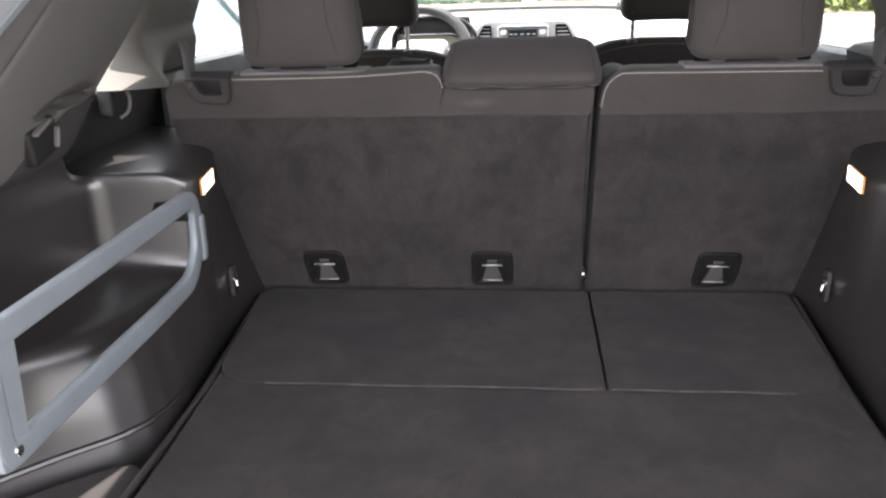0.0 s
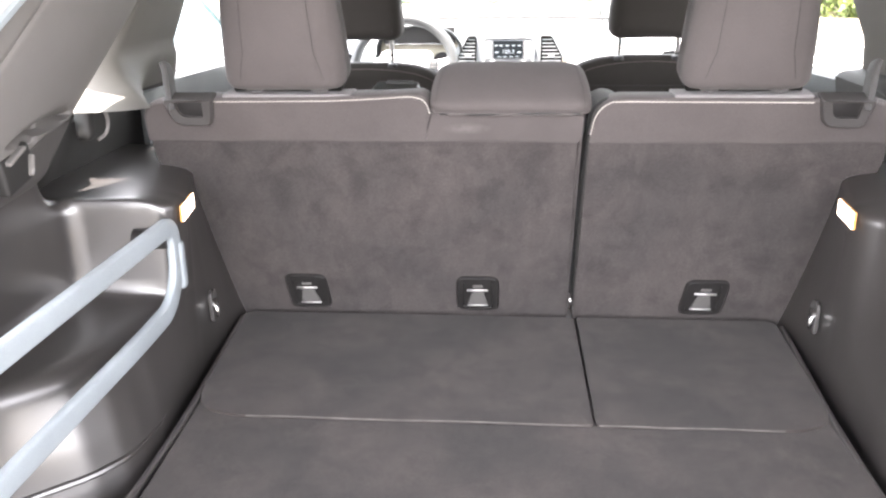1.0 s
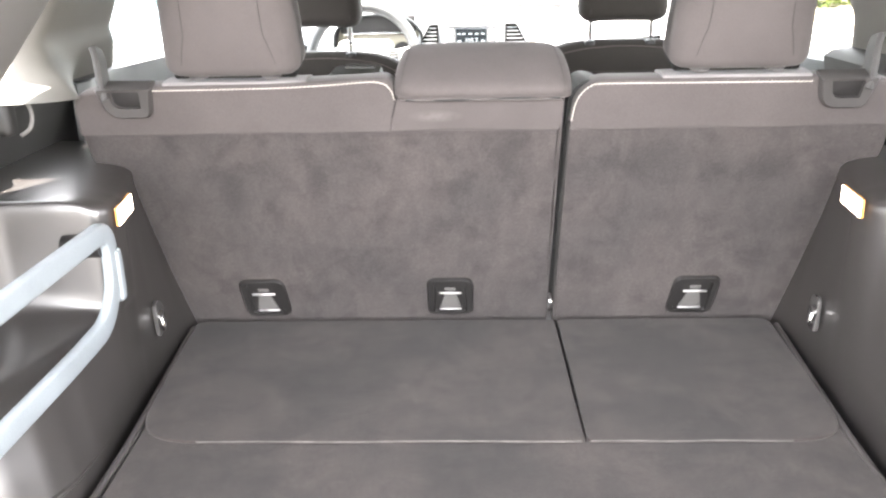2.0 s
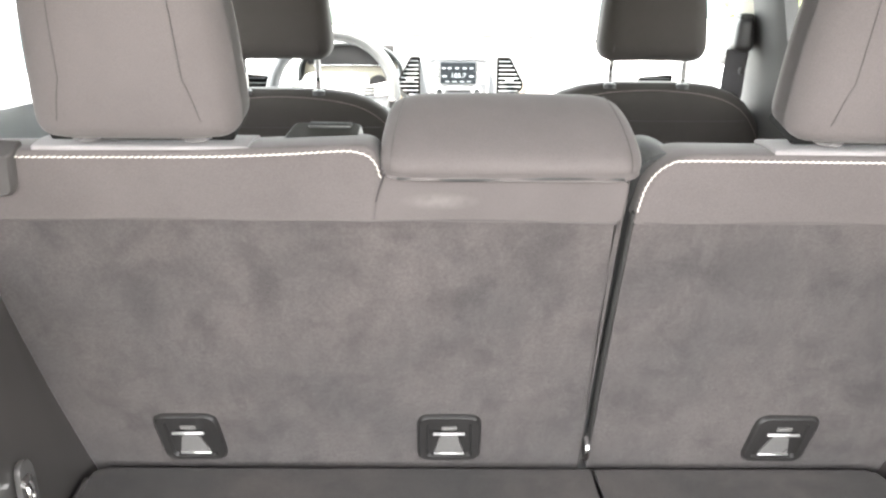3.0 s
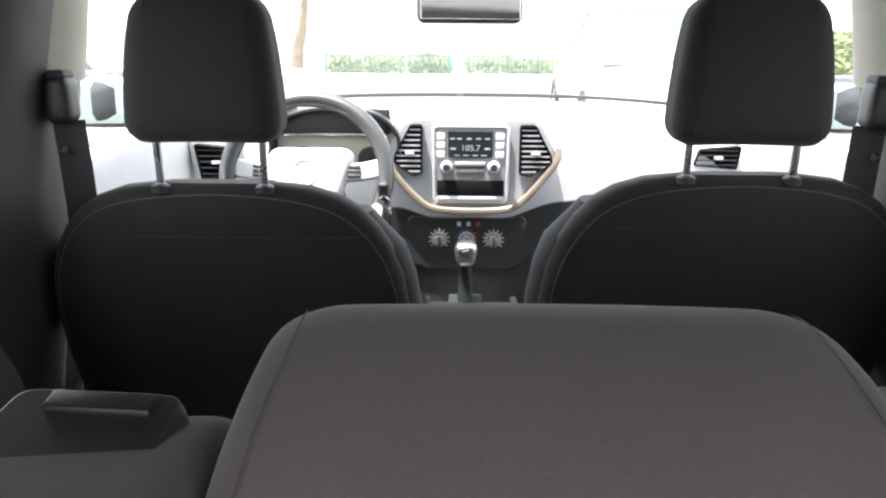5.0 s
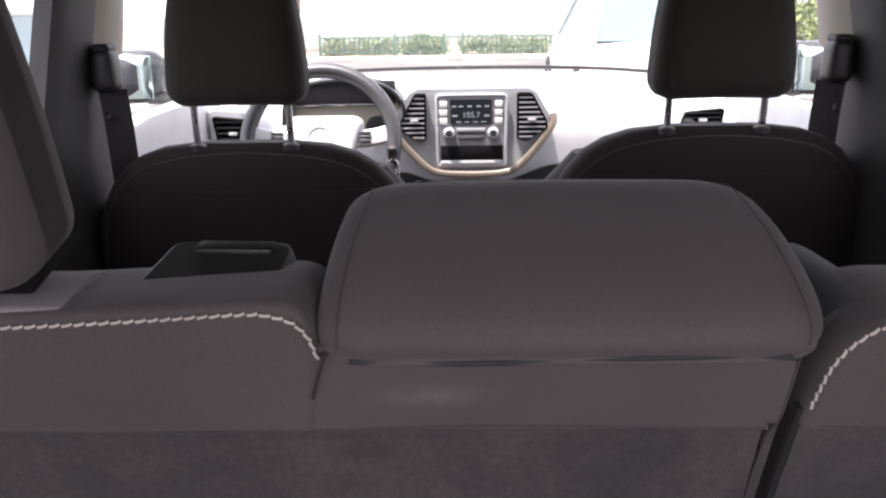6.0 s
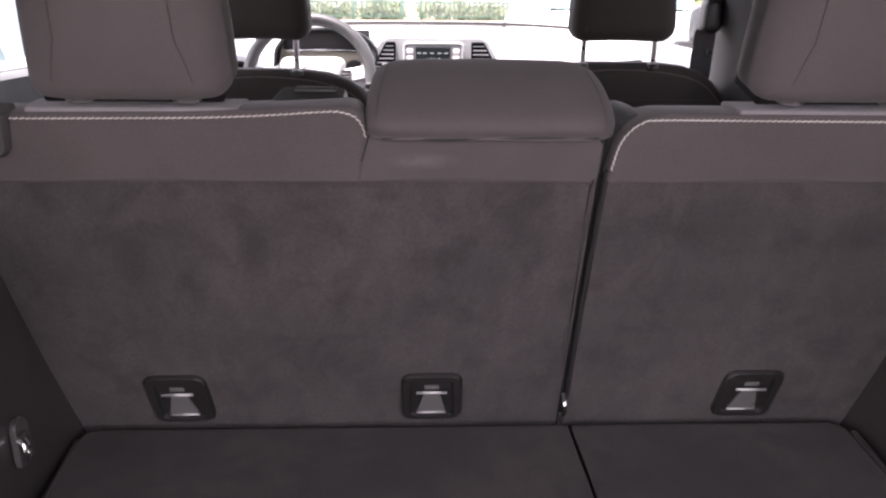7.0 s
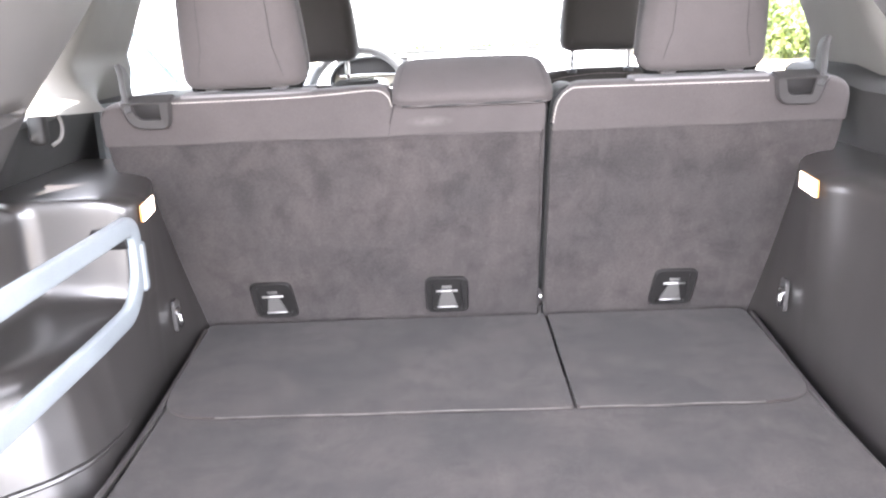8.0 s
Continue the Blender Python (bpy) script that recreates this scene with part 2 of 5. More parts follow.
SCREEN = surface("radio display", (0.010, 0.012, 0.014), 0.12, wear=0.1, bump=0.0, emit=(0.05, 0.06, 0.065), power=0.06)
GLYPH = surface("display writing", (0.28, 0.30, 0.32), 0.4, wear=0.05, bump=0.0, emit=(0.6, 0.75, 0.8), power=0.03)
LAMP = surface("cargo lamp lens", (0.85, 0.78, 0.68), 0.25, wear=0.04, bump=0.0, emit=(1.0, 0.82, 0.62), power=0.9)
AMBER = surface("amber lamp rim", (0.55, 0.25, 0.06), 0.3, wear=0.05, bump=0.0)
COLLAR = surface("pale collar plastic", (0.15, 0.143, 0.143), 0.30, wear=0.06, bump=0.0)
# near black, so that shallow tray and vents look deep and shaded
PIT = surface("matt black recess shade", (0.005, 0.005, 0.005), 0.9, wear=0.1, bump=0.0, spec=0.15)
# green tint stands for the teal surroundings these mirrors reflect
DOOR_MIRROR = surface("door mirror tinted for its reflection", (0.50, 0.62, 0.60), 0.03, metal=1.0, wear=0.02, bump=0.0)
MIRROR = surface("mirror", (0.85, 0.87, 0.88), 0.03, metal=1.0, wear=0.01, bump=0.0)
GLASS = pane_glass("clear window glass", (0.93, 0.97, 0.96), 0.04)
PAINT = surface("dark car paint", (0.035, 0.037, 0.042), 0.25, metal=0.3, wear=0.05, bump=0.0)
PAINT_WHITE = surface("white car paint", (0.78, 0.78, 0.77), 0.22, wear=0.03, bump=0.0)
PAINT_BLUE = surface("blue car paint", (0.05, 0.10, 0.22), 0.22, metal=0.2, wear=0.04, bump=0.0)
PAINT_SILVER = surface("silver car paint", (0.52, 0.54, 0.55), 0.25, metal=0.4, wear=0.04, bump=0.0)
CAR_GLASS = surface("tinted car glass", (0.10, 0.17, 0.18), 0.05, wear=0.03, bump=0.0, spec=0.8)
TYRE = surface("tyre rubber", (0.02, 0.02, 0.02), 0.85, wear=0.2, fine=120, bump=0.4)
ASPHALT = surface("sunlit asphalt", (0.125, 0.118, 0.108), 0.95, wear=0.25, patch=0.6, fine=90, bump=0.5, depth=0.004)
SAND = surface("sandy verge", (0.30, 0.25, 0.175), 0.95, wear=0.2, patch=0.8, fine=40, bump=0.5, depth=0.02)
KERB = surface("kerb concrete", (0.45, 0.43, 0.40), 0.9, wear=0.15, patch=2, fine=80, bump=0.4)
LINE = surface("road paint", (0.75, 0.74, 0.70), 0.8, wear=0.15, patch=4, fine=60, bump=0.3)
BARK = surface("bark", (0.16, 0.12, 0.085), 0.9, wear=0.3, patch=5, fine=25, bump=0.8, depth=0.02)
LEAF = leaves("leaves", (0.075, 0.115, 0.032))
HEDGE = leaves("hedge leaves", (0.11, 0.15, 0.085))
FENCE = surface("green painted steel", (0.05, 0.12, 0.08), 0.5, wear=0.1)


# ---- geometry helpers ----
def thing(name, m, label, category, group="", kind=""):
    ob = new(name)
    ob.matrix_world = m
    return tagged(ob, label, category, group, kind)


def mesh_of(bm, name, material, smooth=True, angle=38.0):
    bmesh.ops.recalc_face_normals(bm, faces=bm.faces[:])
    if smooth:
        for f in bm.faces:
            f.smooth = len(f.verts) <= 4
        limit = radians(angle)
        for e in bm.edges:
            if len(e.link_faces) == 2 and e.calc_face_angle(0.0) > limit:
                e.smooth = False
    me = bpy.data.meshes.new(name)
    bm.to_mesh(me)
    bm.free()
    me.materials.append(material)
    return me


def part(name, bm, material, parent, label="", m=None, smooth=True, angle=38.0):
    ob = new(name, mesh_of(bm, name, material, smooth, angle))
    ob.parent = parent
    if m is not None:
        ob.matrix_basis = m
    return tagged(ob, label)


def solid(name, bm, material, label="", category="", group="", kind="", m=None, angle=38.0):
    ob = new(name, mesh_of(bm, name, material, True, angle))
    if m is not None:
        ob.matrix_world = m
    return tagged(ob, label, category, group, kind)


def soft_box(size, r, m=None, shape=None, inner=4, arc=4, bm=None):
    """A box with rounded edges on an even grid, so that shape(v) may bend it."""
    bm = bm or bmesh.new()
    half = [s / 2 for s in size]
    rr = min(r, *(h * 0.98 for h in half))

    def steps(h):
        a = [-h + rr * (1 - math.cos(k * math.pi / 2 / arc)) * 1.0 for k in range(arc)]
        b = [-h + rr + (2 * h - 2 * rr) * k / inner for k in range(inner + 1)]
        return a + b + [-v for v in reversed(a)]

    seen = {}

    def vert(p):
        key = tuple(round(c, 6) for c in p)
        if key not in seen:
            q = Vector([max(-(h - rr), min(h - rr, c)) for c, h in zip(p, half)])
            d = Vector(p) - q
            v = q + (d.normalized() * rr if d.length > 1e-9 else d)
            if shape:
                v = Vector(shape(v))
            if m is not None:
                v = m @ v
            seen[key] = bm.verts.new(v)
        return seen[key]

    for ax in range(3):
        a, b = (ax + 1) % 3, (ax + 2) % 3
        sa, sb = steps(half[a]), steps(half[b])
        for side in (-half[ax], half[ax]):
            for i in range(len(sa) - 1):
                for j in range(len(sb) - 1):
                    quad = []
                    for u, v in ((sa[i], sb[j]), (sa[i + 1], sb[j]), (sa[i + 1], sb[j + 1]), (sa[i], sb[j + 1])):
                        p = [0, 0, 0]
                        p[ax], p[a], p[b] = side, u, v
                        quad.append(vert(p))
                    if len(set(quad)) == 4:
                        bm.faces.new(quad)
    return bm


def box(lo, hi, bevel=0.0, seg=2, bm=None):
    bm = bm or bmesh.new()
    lo, hi = Vector(lo), Vector(hi)
    got = bmesh.ops.create_cube(bm, size=1.0, matrix=Matrix.Translation((lo + hi) / 2) @ Matrix.Diagonal((*(hi - lo), 1)))
    if bevel:
        edges = list({e for v in got["verts"] for e in v.link_edges})
        bmesh.ops.bevel(bm, geom=edges, offset=bevel, segments=seg, affect="EDGES", profile=0.5)
    return bm


def prism(outline, d0, d1, axis="y", bevel=0.0, seg=2, bm=None):
    """A plate from a flat outline: (x, z) pushed along y, (y, z) along x or (x, y) along z."""
    bm = bm or bmesh.new()
    put = {"y": lambda p, d: (p[0], d, p[1]), "x": lambda p, d: (d, p[0], p[1]), "z": lambda p, d: (p[0], p[1], d)}[axis]
    a = [bm.verts.new(put(p, d0)) for p in outline]
    b = [bm.verts.new(put(p, d1)) for p in outline]
    n = len(a)
    faces = [bm.faces.new(a), bm.faces.new(b[::-1])]
    for i in range(n):
        faces.append(bm.faces.new((a[i], b[i], b[(i + 1) % n], a[(i + 1) % n])))
    if bevel:
        edges = list({e for f in faces[:2] for e in f.edges})
        bmesh.ops.bevel(bm, geom=edges, offset=bevel, segments=seg, affect="EDGES", profile=0.5)
    return bm


def round_outline(points, radius, seg=5):
    """A polygon with its corners rounded."""
    out, n = [], len(points)
    for i in range(n):
        p, a, b = Vector(points[i]), Vector(points[i - 1]), Vector(points[(i + 1) % n])
        r = radius[i] if isinstance(radius, (list, tuple)) else radius
        r = min(r, (a - p).length * 0.48, (b - p).length * 0.48)
        if r <= 1e-5:
            out.append(tuple(p))
            continue
        s, e = p + (a - p).normalized() * r, p + (b - p).normalized() * r
        for k in range(seg + 1):
            t = k / seg
            out.append(tuple(s * (1 - t) ** 2 + p * 2 * t * (1 - t) + e * t * t))
    return out


def spline(points, per=8, closed=False):
    """A smooth curve through the points."""
    pts = [Vector(p) for p in points]
    n = len(pts)
    out = []
    for i in range(n if closed else n - 1):
        p1, p2 = pts[i], pts[(i + 1) % n]
        p0 = pts[i - 1] if closed or i else p1 * 2 - p2
        p3 = pts[(i + 2) % n] if closed or i + 2 < n else p2 * 2 - p1
        for k in range(per):
            t = k / per
            out.append(0.5 * (2 * p1 + (p2 - p0) * t + (2 * p0 - 5 * p1 + 4 * p2 - p3) * t * t + (3 * p1 - p0 - 3 * p2 + p3) * t ** 3))
    if not closed:
        out.append(pts[-1])
    return out


def sweep(points, section, closed=False, up=(0, 0, 1), bm=None):
    """A flat section of (across, up) points carried along a curve."""
    bm = bm or bmesh.new()
    pts = [Vector(p) for p in points]
    n, up = len(pts), Vector(up)
    rings = []
    for i, p in enumerate(pts):
        a = pts[i - 1] if closed or i else p
        b = pts[(i + 1) % n] if closed or i + 1 < n else p
        d = (b - a).normalized()
        side = d.cross(up)
        side = side.normalized() if side.length > 1e-6 else Vector((1, 0, 0))
        top = side.cross(d).normalized()
        rings.append([bm.verts.new(p + side * u + top * v) for u, v in section])
    k = len(section)
    for i in range(n if closed else n - 1):
        r, s = rings[i], rings[(i + 1) % n]
        for j in range(k):
            bm.faces.new((r[j], r[(j + 1) % k], s[(j + 1) % k], s[j]))
    if not closed:
        bm.faces.new(rings[0][::-1])
        bm.faces.new(rings[-1])
    return bm


def disc(r, n=8, squash=1.0):
    return [(r * math.cos(2 * math.pi * k / n), r * squash * math.sin(2 * math.pi * k / n)) for k in range(n)]


def tube(points, r, n=8, closed=False, up=(0, 0, 1), bm=None):
    return sweep(points, disc(r, n), closed, up, bm)


def loft(rings, bm=None, cap=True):
    bm = bm or bmesh.new()
    vs = [[bm.verts.new(p) for p in ring] for ring in rings]
    k = len(vs[0])
    for r, s in zip(vs, vs[1:]):
        for j in range(k):
            bm.faces.new((r[j], r[(j + 1) % k], s[(j + 1) % k], s[j]))
    if cap:
        bm.faces.new(vs[0][::-1])
        bm.faces.new(vs[-1])
    return bm


def sheet(fn, nu, nv, thick, bm=None):
    """A curved panel: fn(u, v) for u, v from 0 to 1, backed by the same sheet moved by thick."""
    bm = bm or bmesh.new()
    thick = Vector(thick)
    front = [[Vector(fn(i / nu, j / nv)) for j in range(nv + 1)] for i in range(nu + 1)]
    f = [[bm.verts.new(p) for p in row] for row in front]
    b = [[bm.verts.new(p + thick) for p in row] for row in front]
    for i in range(nu):
        for j in range(nv):
            bm.faces.new((f[i][j], f[i + 1][j], f[i + 1][j + 1], f[i][j + 1]))
            bm.faces.new((b[i][j], b[i][j + 1], b[i + 1][j + 1], b[i + 1][j]))
    for i in range(nu):
        bm.faces.new((f[i][0], b[i][0], b[i + 1][0], f[i + 1][0]))
        bm.faces.new((f[i][nv], f[i + 1][nv], b[i + 1][nv], b[i][nv]))
    for j in range(nv):
        bm.faces.new((f[0][j], f[0][j + 1], b[0][j + 1], b[0][j]))
        bm.faces.new((f[nu][j], b[nu][j], b[nu][j + 1], f[nu][j + 1]))
    return bm


def turned(profile, n=20, bm=None, m=None):
    """A body of revolution about z from (radius, height) points."""
    bm = bm or bmesh.new()
    m = m or Matrix()
    rings = [[m @ Vector((r * math.cos(2 * math.pi * k / n), r * math.sin(2 * math.pi * k / n), h)) for k in range(n)] for r, h in profile]
    return loft(rings, bm)


def lerp(a, b, t):
    return a + (b - a) * t


def along(table, t):
    """Straight steps between the (t, value) rows of a table."""
    for (t0, a), (t1, b) in zip(table, table[1:]):
        if t <= t1:
            return lerp(a, b, max(0.0, (t - t0) / (t1 - t0)))
    return table[-1][1]


def stitches(path, gap, bm=None, r=0.00085):
    """Single slanted stitches laid along a seam."""
    bm = bm or bmesh.new()
    pts = [Vector(p) for p in path]
    lengths = [0.0]
    for a, b in zip(pts, pts[1:]):
        lengths.append(lengths[-1] + (b - a).length)
    s = gap / 2
    while s < lengths[-1] - gap / 2:
        i = max(k for k in range(len(pts) - 1) if lengths[k] <= s)
        d = (pts[i + 1] - pts[i]).normalized()
        p = pts[i] + d * (s - lengths[i])
        side, h = Vector((-d.z, 0, d.x)) * 0.0006, gap * 0.41
        curve = [p - d * h - side, p - d * h * 0.5 - side * 0.5 + Vector((0, -0.0006, 0)), p + d * h * 0.5 + side * 0.5 + Vector((0, -0.0006, 0)), p + d * h + side]
        sweep(curve, disc(r, 6), bm=bm, up=(0, 1, 0.01))
        s += gap
    return bm


def writing(text, size, parent, material, m, name="writing"):
    cu = bpy.data.curves.new(name, "FONT")
    cu.body, cu.size, cu.align_x, cu.align_y, cu.extrude = text, size, "CENTER", "CENTER", 0.0003
    ob = new(name, cu)
    dg = bpy.context.evaluated_depsgraph_get()
    me = bpy.data.meshes.new_from_object(ob.evaluated_get(dg))
    bpy.data.objects.remove(ob)
    me.materials.clear()
    me.materials.append(material)
    ob = new(name, me)
    ob.parent, ob.matrix_basis = parent, m
    return ob




# ---- ground ----
GROUND = -0.78
bm = bmesh.new()
bmesh.ops.create_grid(bm, x_segments=4, y_segments=4, size=6000)
solid("ground", bm, ASPHALT, "sunlit grey asphalt of a car park", "ground", kind="structure", m=pose(0, 0, GROUND))

# ---- the shell of the car ----
# z = 0 is the load floor; y points to the front of the car
SILL = 0.28          # rear edge of the load floor
SEAT_LEAN = 19.1     # degrees by which the rear seat leans back


def side_x(z):
    """Inner face of the cabin's side at a height."""
    return 0.745 - max(0.0, z - 0.40) * 0.33


shell = thing("car_body", Matrix(), "dark metallic body shell of a parked car", "car body", kind="structure")


def arch(yc, r, z, n=10):
    return [(yc + r * math.cos(math.pi * k / n), z + r * math.sin(math.pi * k / n)) for k in range(n + 1)]


for s in (-1, 1):
    low = -0.55
    outline = [(0.10, low), (0.10, 0.36), (3.75, 0.36), (4.62, 0.22), (4.70, low)]
    outline += [p for p in arch(3.75, 0.40, low + 0.10)] + [p for p in arch(0.85, 0.40, low + 0.10)]
    part("side_panel", prism(outline, s * 0.84, s * 0.90, "x", 0.01), PAINT, shell)
part("roof", sheet(lambda u, v: (lerp(-0.60, 0.60, u), lerp(0.72, 2.50, v), 0.86 + 0.04 * math.sin(math.pi * u) + 0.03 * math.sin(math.pi * v)), 10, 10, (0, 0, 0.012)), PAINT, shell)
part("bonnet", sheet(lambda u, v: (lerp(-0.84, 0.84, u), lerp(3.86, 4.66, v), 0.355 - 0.12 * v * v + 0.03 * math.sin(math.pi * u)), 8, 6, (0, 0, -0.02)), PAINT, shell)
part("underbody", box((-0.84, 0.12, -0.56), (0.84, 4.6, -0.50), 0.02), BLACK, shell)
part("rear_sill", box((-0.84, 0.12, -0.50), (0.84, SILL - 0.02, -0.03), 0.015), PAINT, shell)
for s in (-1, 1):
    for yc in (0.85, 3.75):
        hub = part("wheel", turned([(0.16, -0.09), (0.17, -0.02), (0.10, 0.0), (0.10, 0.02), (0.17, 0.03), (0.18, 0.09)], 20), STEEL, shell, "grey alloy wheel", pose(s * 0.80, yc, GROUND + 0.355, 0, 90, 0))
        part("tyre", turned([(0.19, -0.10), (0.33, -0.11), (0.355, -0.08), (0.355, 0.08), (0.33, 0.11), (0.19, 0.10), (0.19, -0.10)], 28), TYRE, hub)
        part("rim", turned([(0.0, 0.045), (0.05, 0.045), (0.16, 0.07), (0.19, 0.085), (0.19, 0.06), (0.0, 0.03)], 24), STEEL, hub)

# cabin floor, ceiling
solid("floor", box((-0.80, 1.30, -0.50), (0.80, 3.6, -0.46)), FLOOR_CARPET, "dark carpeted cabin floor", "floor", kind="structure")
solid("ceiling", sheet(lambda u, v: (lerp(-0.62, 0.62, u), lerp(0.74, 2.47, v), 0.80 + 0.03 * math.sin(math.pi * u)), 10, 10, (0, 0, 0.03)), HEADLINER, "pale grey felt headliner under the car roof", "ceiling", kind="structure")

# ---- load floor: a base, a rear panel and two hinged flaps ----
solid("load_floor_base", box((-0.80, SILL, -0.10), (0.80, 1.36, -0.040)), BLACK, "black tray under the carpeted load floor", "floor tray", kind="structure")


def carpet_board(name, outline, z0, z1, label):
    ob = solid(name, prism(outline, z0, z1, "z", min(0.004, (z1 - z0) * 0.4)), FLOOR_CARPET, label, "load floor", kind="structure", angle=60)
    return ob


slope = [(-0.490, SILL), (0.522, SILL), (0.509, 0.72), (0.503, 1.02), (-0.503, 1.02), (-0.491, 0.70)]
rear_board = carpet_board("load_floor", round_outline(slope, [0.01, 0.01, 0.05, 0.015, 0.015, 0.05]), -0.040, -0.006, "dark grey brushed carpet board of the load floor")
flap_l = round_outline([(-0.502, 0.912), (0.1365, 0.912), (0.1345, 1.325), (-0.534, 1.325)], [0.085, 0.004, 0.004, 0.02], 7)
flap_r = round_outline([(0.1425, 0.912), (0.506, 0.912), (0.526, 1.325), (0.1405, 1.325)], [0.004, 0.075, 0.02, 0.004], 7)
solid("floor_bed", box((-0.525, 1.021, -0.040), (0.525, 1.36, -0.012)), BLACK, "black bed below the hinged flaps", "load floor", kind="structure")
wide_flap = carpet_board("floor_flap", flap_l, -0.0048, 0.0, "wide carpeted hinged flap behind the rear seat")
narrow_flap = carpet_board("floor_flap", flap_r, -0.0048, 0.0, "narrow carpeted hinged flap behind the rear seat")
for ob, x0, x1 in ((wide_flap, -0.410, 0.133), (narrow_flap, 0.146, 0.425)):
    part("edge_binding", tube([(lerp(x0, x1, k / 12), 0.9115, -0.0015 + 0.0006 * math.sin(k)) for k in range(13)], 0.0013, 6), BINDING, ob, "pale worn edge binding")

# ---- side trims of the load space ----


def plan(table, u):
    return Vector((along([(r[0], r[1]) for r in table], u), along([(r[0], r[2]) for r in table], u)))


LEFT_LOW = [(0, -0.540, 1.42), (0.15, -0.543, 1.25), (0.28, -0.543, 1.10), (0.38, -0.535, 0.98), (0.48, -0.520, 0.86), (0.54, -0.520, 0.80), (0.58, -0.530, 0.76), (0.63, -0.560, 0.715), (0.69, -0.625, 0.66), (0.76, -0.685, 0.60), (0.84, -0.715, 0.53), (1, -0.735, SILL)]
LEFT_HIGH = [(0, -0.610, 1.40), (0.12, -0.585, 1.25), (0.22, -0.545, 1.12), (0.30, -0.528, 1.06), (0.345, -0.530, 1.02), (0.375, -0.545, 1.0), (0.42, -0.60, 0.994), (0.49, -0.672, 0.988), (0.505, -0.686, 0.983), (0.52, -0.695, 0.972), (0.535, -0.699, 0.957), (0.58, -0.706, 0.90), (0.68, -0.715, 0.75), (0.84, -0.725, 0.50), (1, -0.735, SILL)]
RIGHT_LOW = [(0, 0.540, 1.42), (0.15, 0.543, 1.25), (0.28, 0.543, 1.10), (0.45, 0.535, 0.90), (0.60, 0.540, 0.70), (0.80, 0.560, 0.45), (1, 0.590, SILL)]
RIGHT_HIGH = [(0, 0.610, 1.40), (0.12, 0.585, 1.25), (0.22, 0.548, 1.12), (0.29, 0.530, 1.06), (0.33, 0.533, 1.02), (0.355, 0.541, 1.003), (0.375, 0.551, 0.991), (0.40, 0.560, 0.972), (0.43, 0.566, 0.94), (0.50, 0.572, 0.84), (0.60, 0.578, 0.70), (0.80, 0.595, 0.45), (1, 0.62, SILL)]
RISE_LEFT = [(0, 0.0, -0.045), (0.16, 0.12, 0.05), (0.30, 0.24, 0.118), (0.34, 0.275, 0.136), (0.38, 0.33, 0.148), (0.42, 0.41, 0.155), (0.50, 0.72, 0.162), (0.55, 0.92, 0.170), (0.60, 1.0, 0.190), (0.72, 1.0, 0.27), (0.78, 1.0, 0.305)]
RISE_RIGHT = [(0, 0.0, -0.045), (0.25, 0.15, 0.06), (0.50, 0.55, 0.16), (0.70, 1.0, 0.26), (0.78, 1.0, 0.298)]


def quarter_trim(low, high, rise, s):
    def at(u, v):
        r = plan(rise, min(v, 0.78))
        near = max(0.0, min(1.0, (0.40 - u) / 0.14))
        r.x = lerp(r.x, max(0.0, min(1.0, (r.y + 0.02) / 0.31)), near * near * (3 - 2 * near))
        p = plan(low, u).lerp(plan(high, u), r.x)
        x, y, z = p.x, p.y, r.y
        if v > 0.78:
            t = (v - 0.78) / 0.22
            ease = min(1.0, t / 0.35)
            up = max(0.0, min(1.0, (u - 0.505) / 0.04)) if s < 0 else 0.0
            x_up, z_up = x + s * 0.014 * t, z + 0.105 * t
            z += 0.022 * math.sin(ease * math.pi / 2) + 0.006 * t
            x = lerp(x, s * 0.80, max(0.0, t - 0.1) ** 1.2) + s * 0.012 * (1 - math.cos(ease * math.pi / 2))
            x, z = lerp(x, x_up, up), lerp(z, z_up, up)
        return x, y, z
    return at


wall_l = solid("wall_left", sheet(quarter_trim(LEFT_LOW, LEFT_HIGH, RISE_LEFT, -1), 110, 54, (-0.02, 0, -0.012)), TRIM_SATIN, "satin charcoal plastic wheel housing trim with a recess", "side trim", kind="structure", angle=70)
wall_r = solid("wall_right", sheet(quarter_trim(RIGHT_LOW, RIGHT_HIGH, RISE_RIGHT, 1), 90, 48, (0.02, 0, -0.012)), TRIM_SATIN, "charcoal plastic side trim over the wheel housing", "side trim", kind="structure", angle=70)

bulge = quarter_trim(LEFT_LOW, LEFT_HIGH, RISE_LEFT, -1)
lip = []
for k in range(23):
    q = Vector(bulge(lerp(0.44, 0.84, k / 22), 0.088))
    lip.append([(q.x + 0.0005 + r * math.cos(a), q.y - r * math.cos(a), q.z + r * math.sin(a)) for r in (0.0050 * min(1.0, 0.06 + k / 9),) for a in (2 * math.pi * j / 8 for j in range(8))])
part("trim_lip", loft(lip), TRIM_SATIN, wall_l, "rounded lower lip of the trim")
bin_outline = round_outline([(-0.715, SILL), (-0.505, SILL), (-0.500, 0.62), (-0.530, 0.705), (-0.600, 0.655), (-0.690, 0.570), (-0.715, 0.52)], 0.03)
part("bin_lid", prism(bin_outline, -0.040, -0.018, "z", 0.004), TRIM, wall_l, "charcoal lid of the side bin")

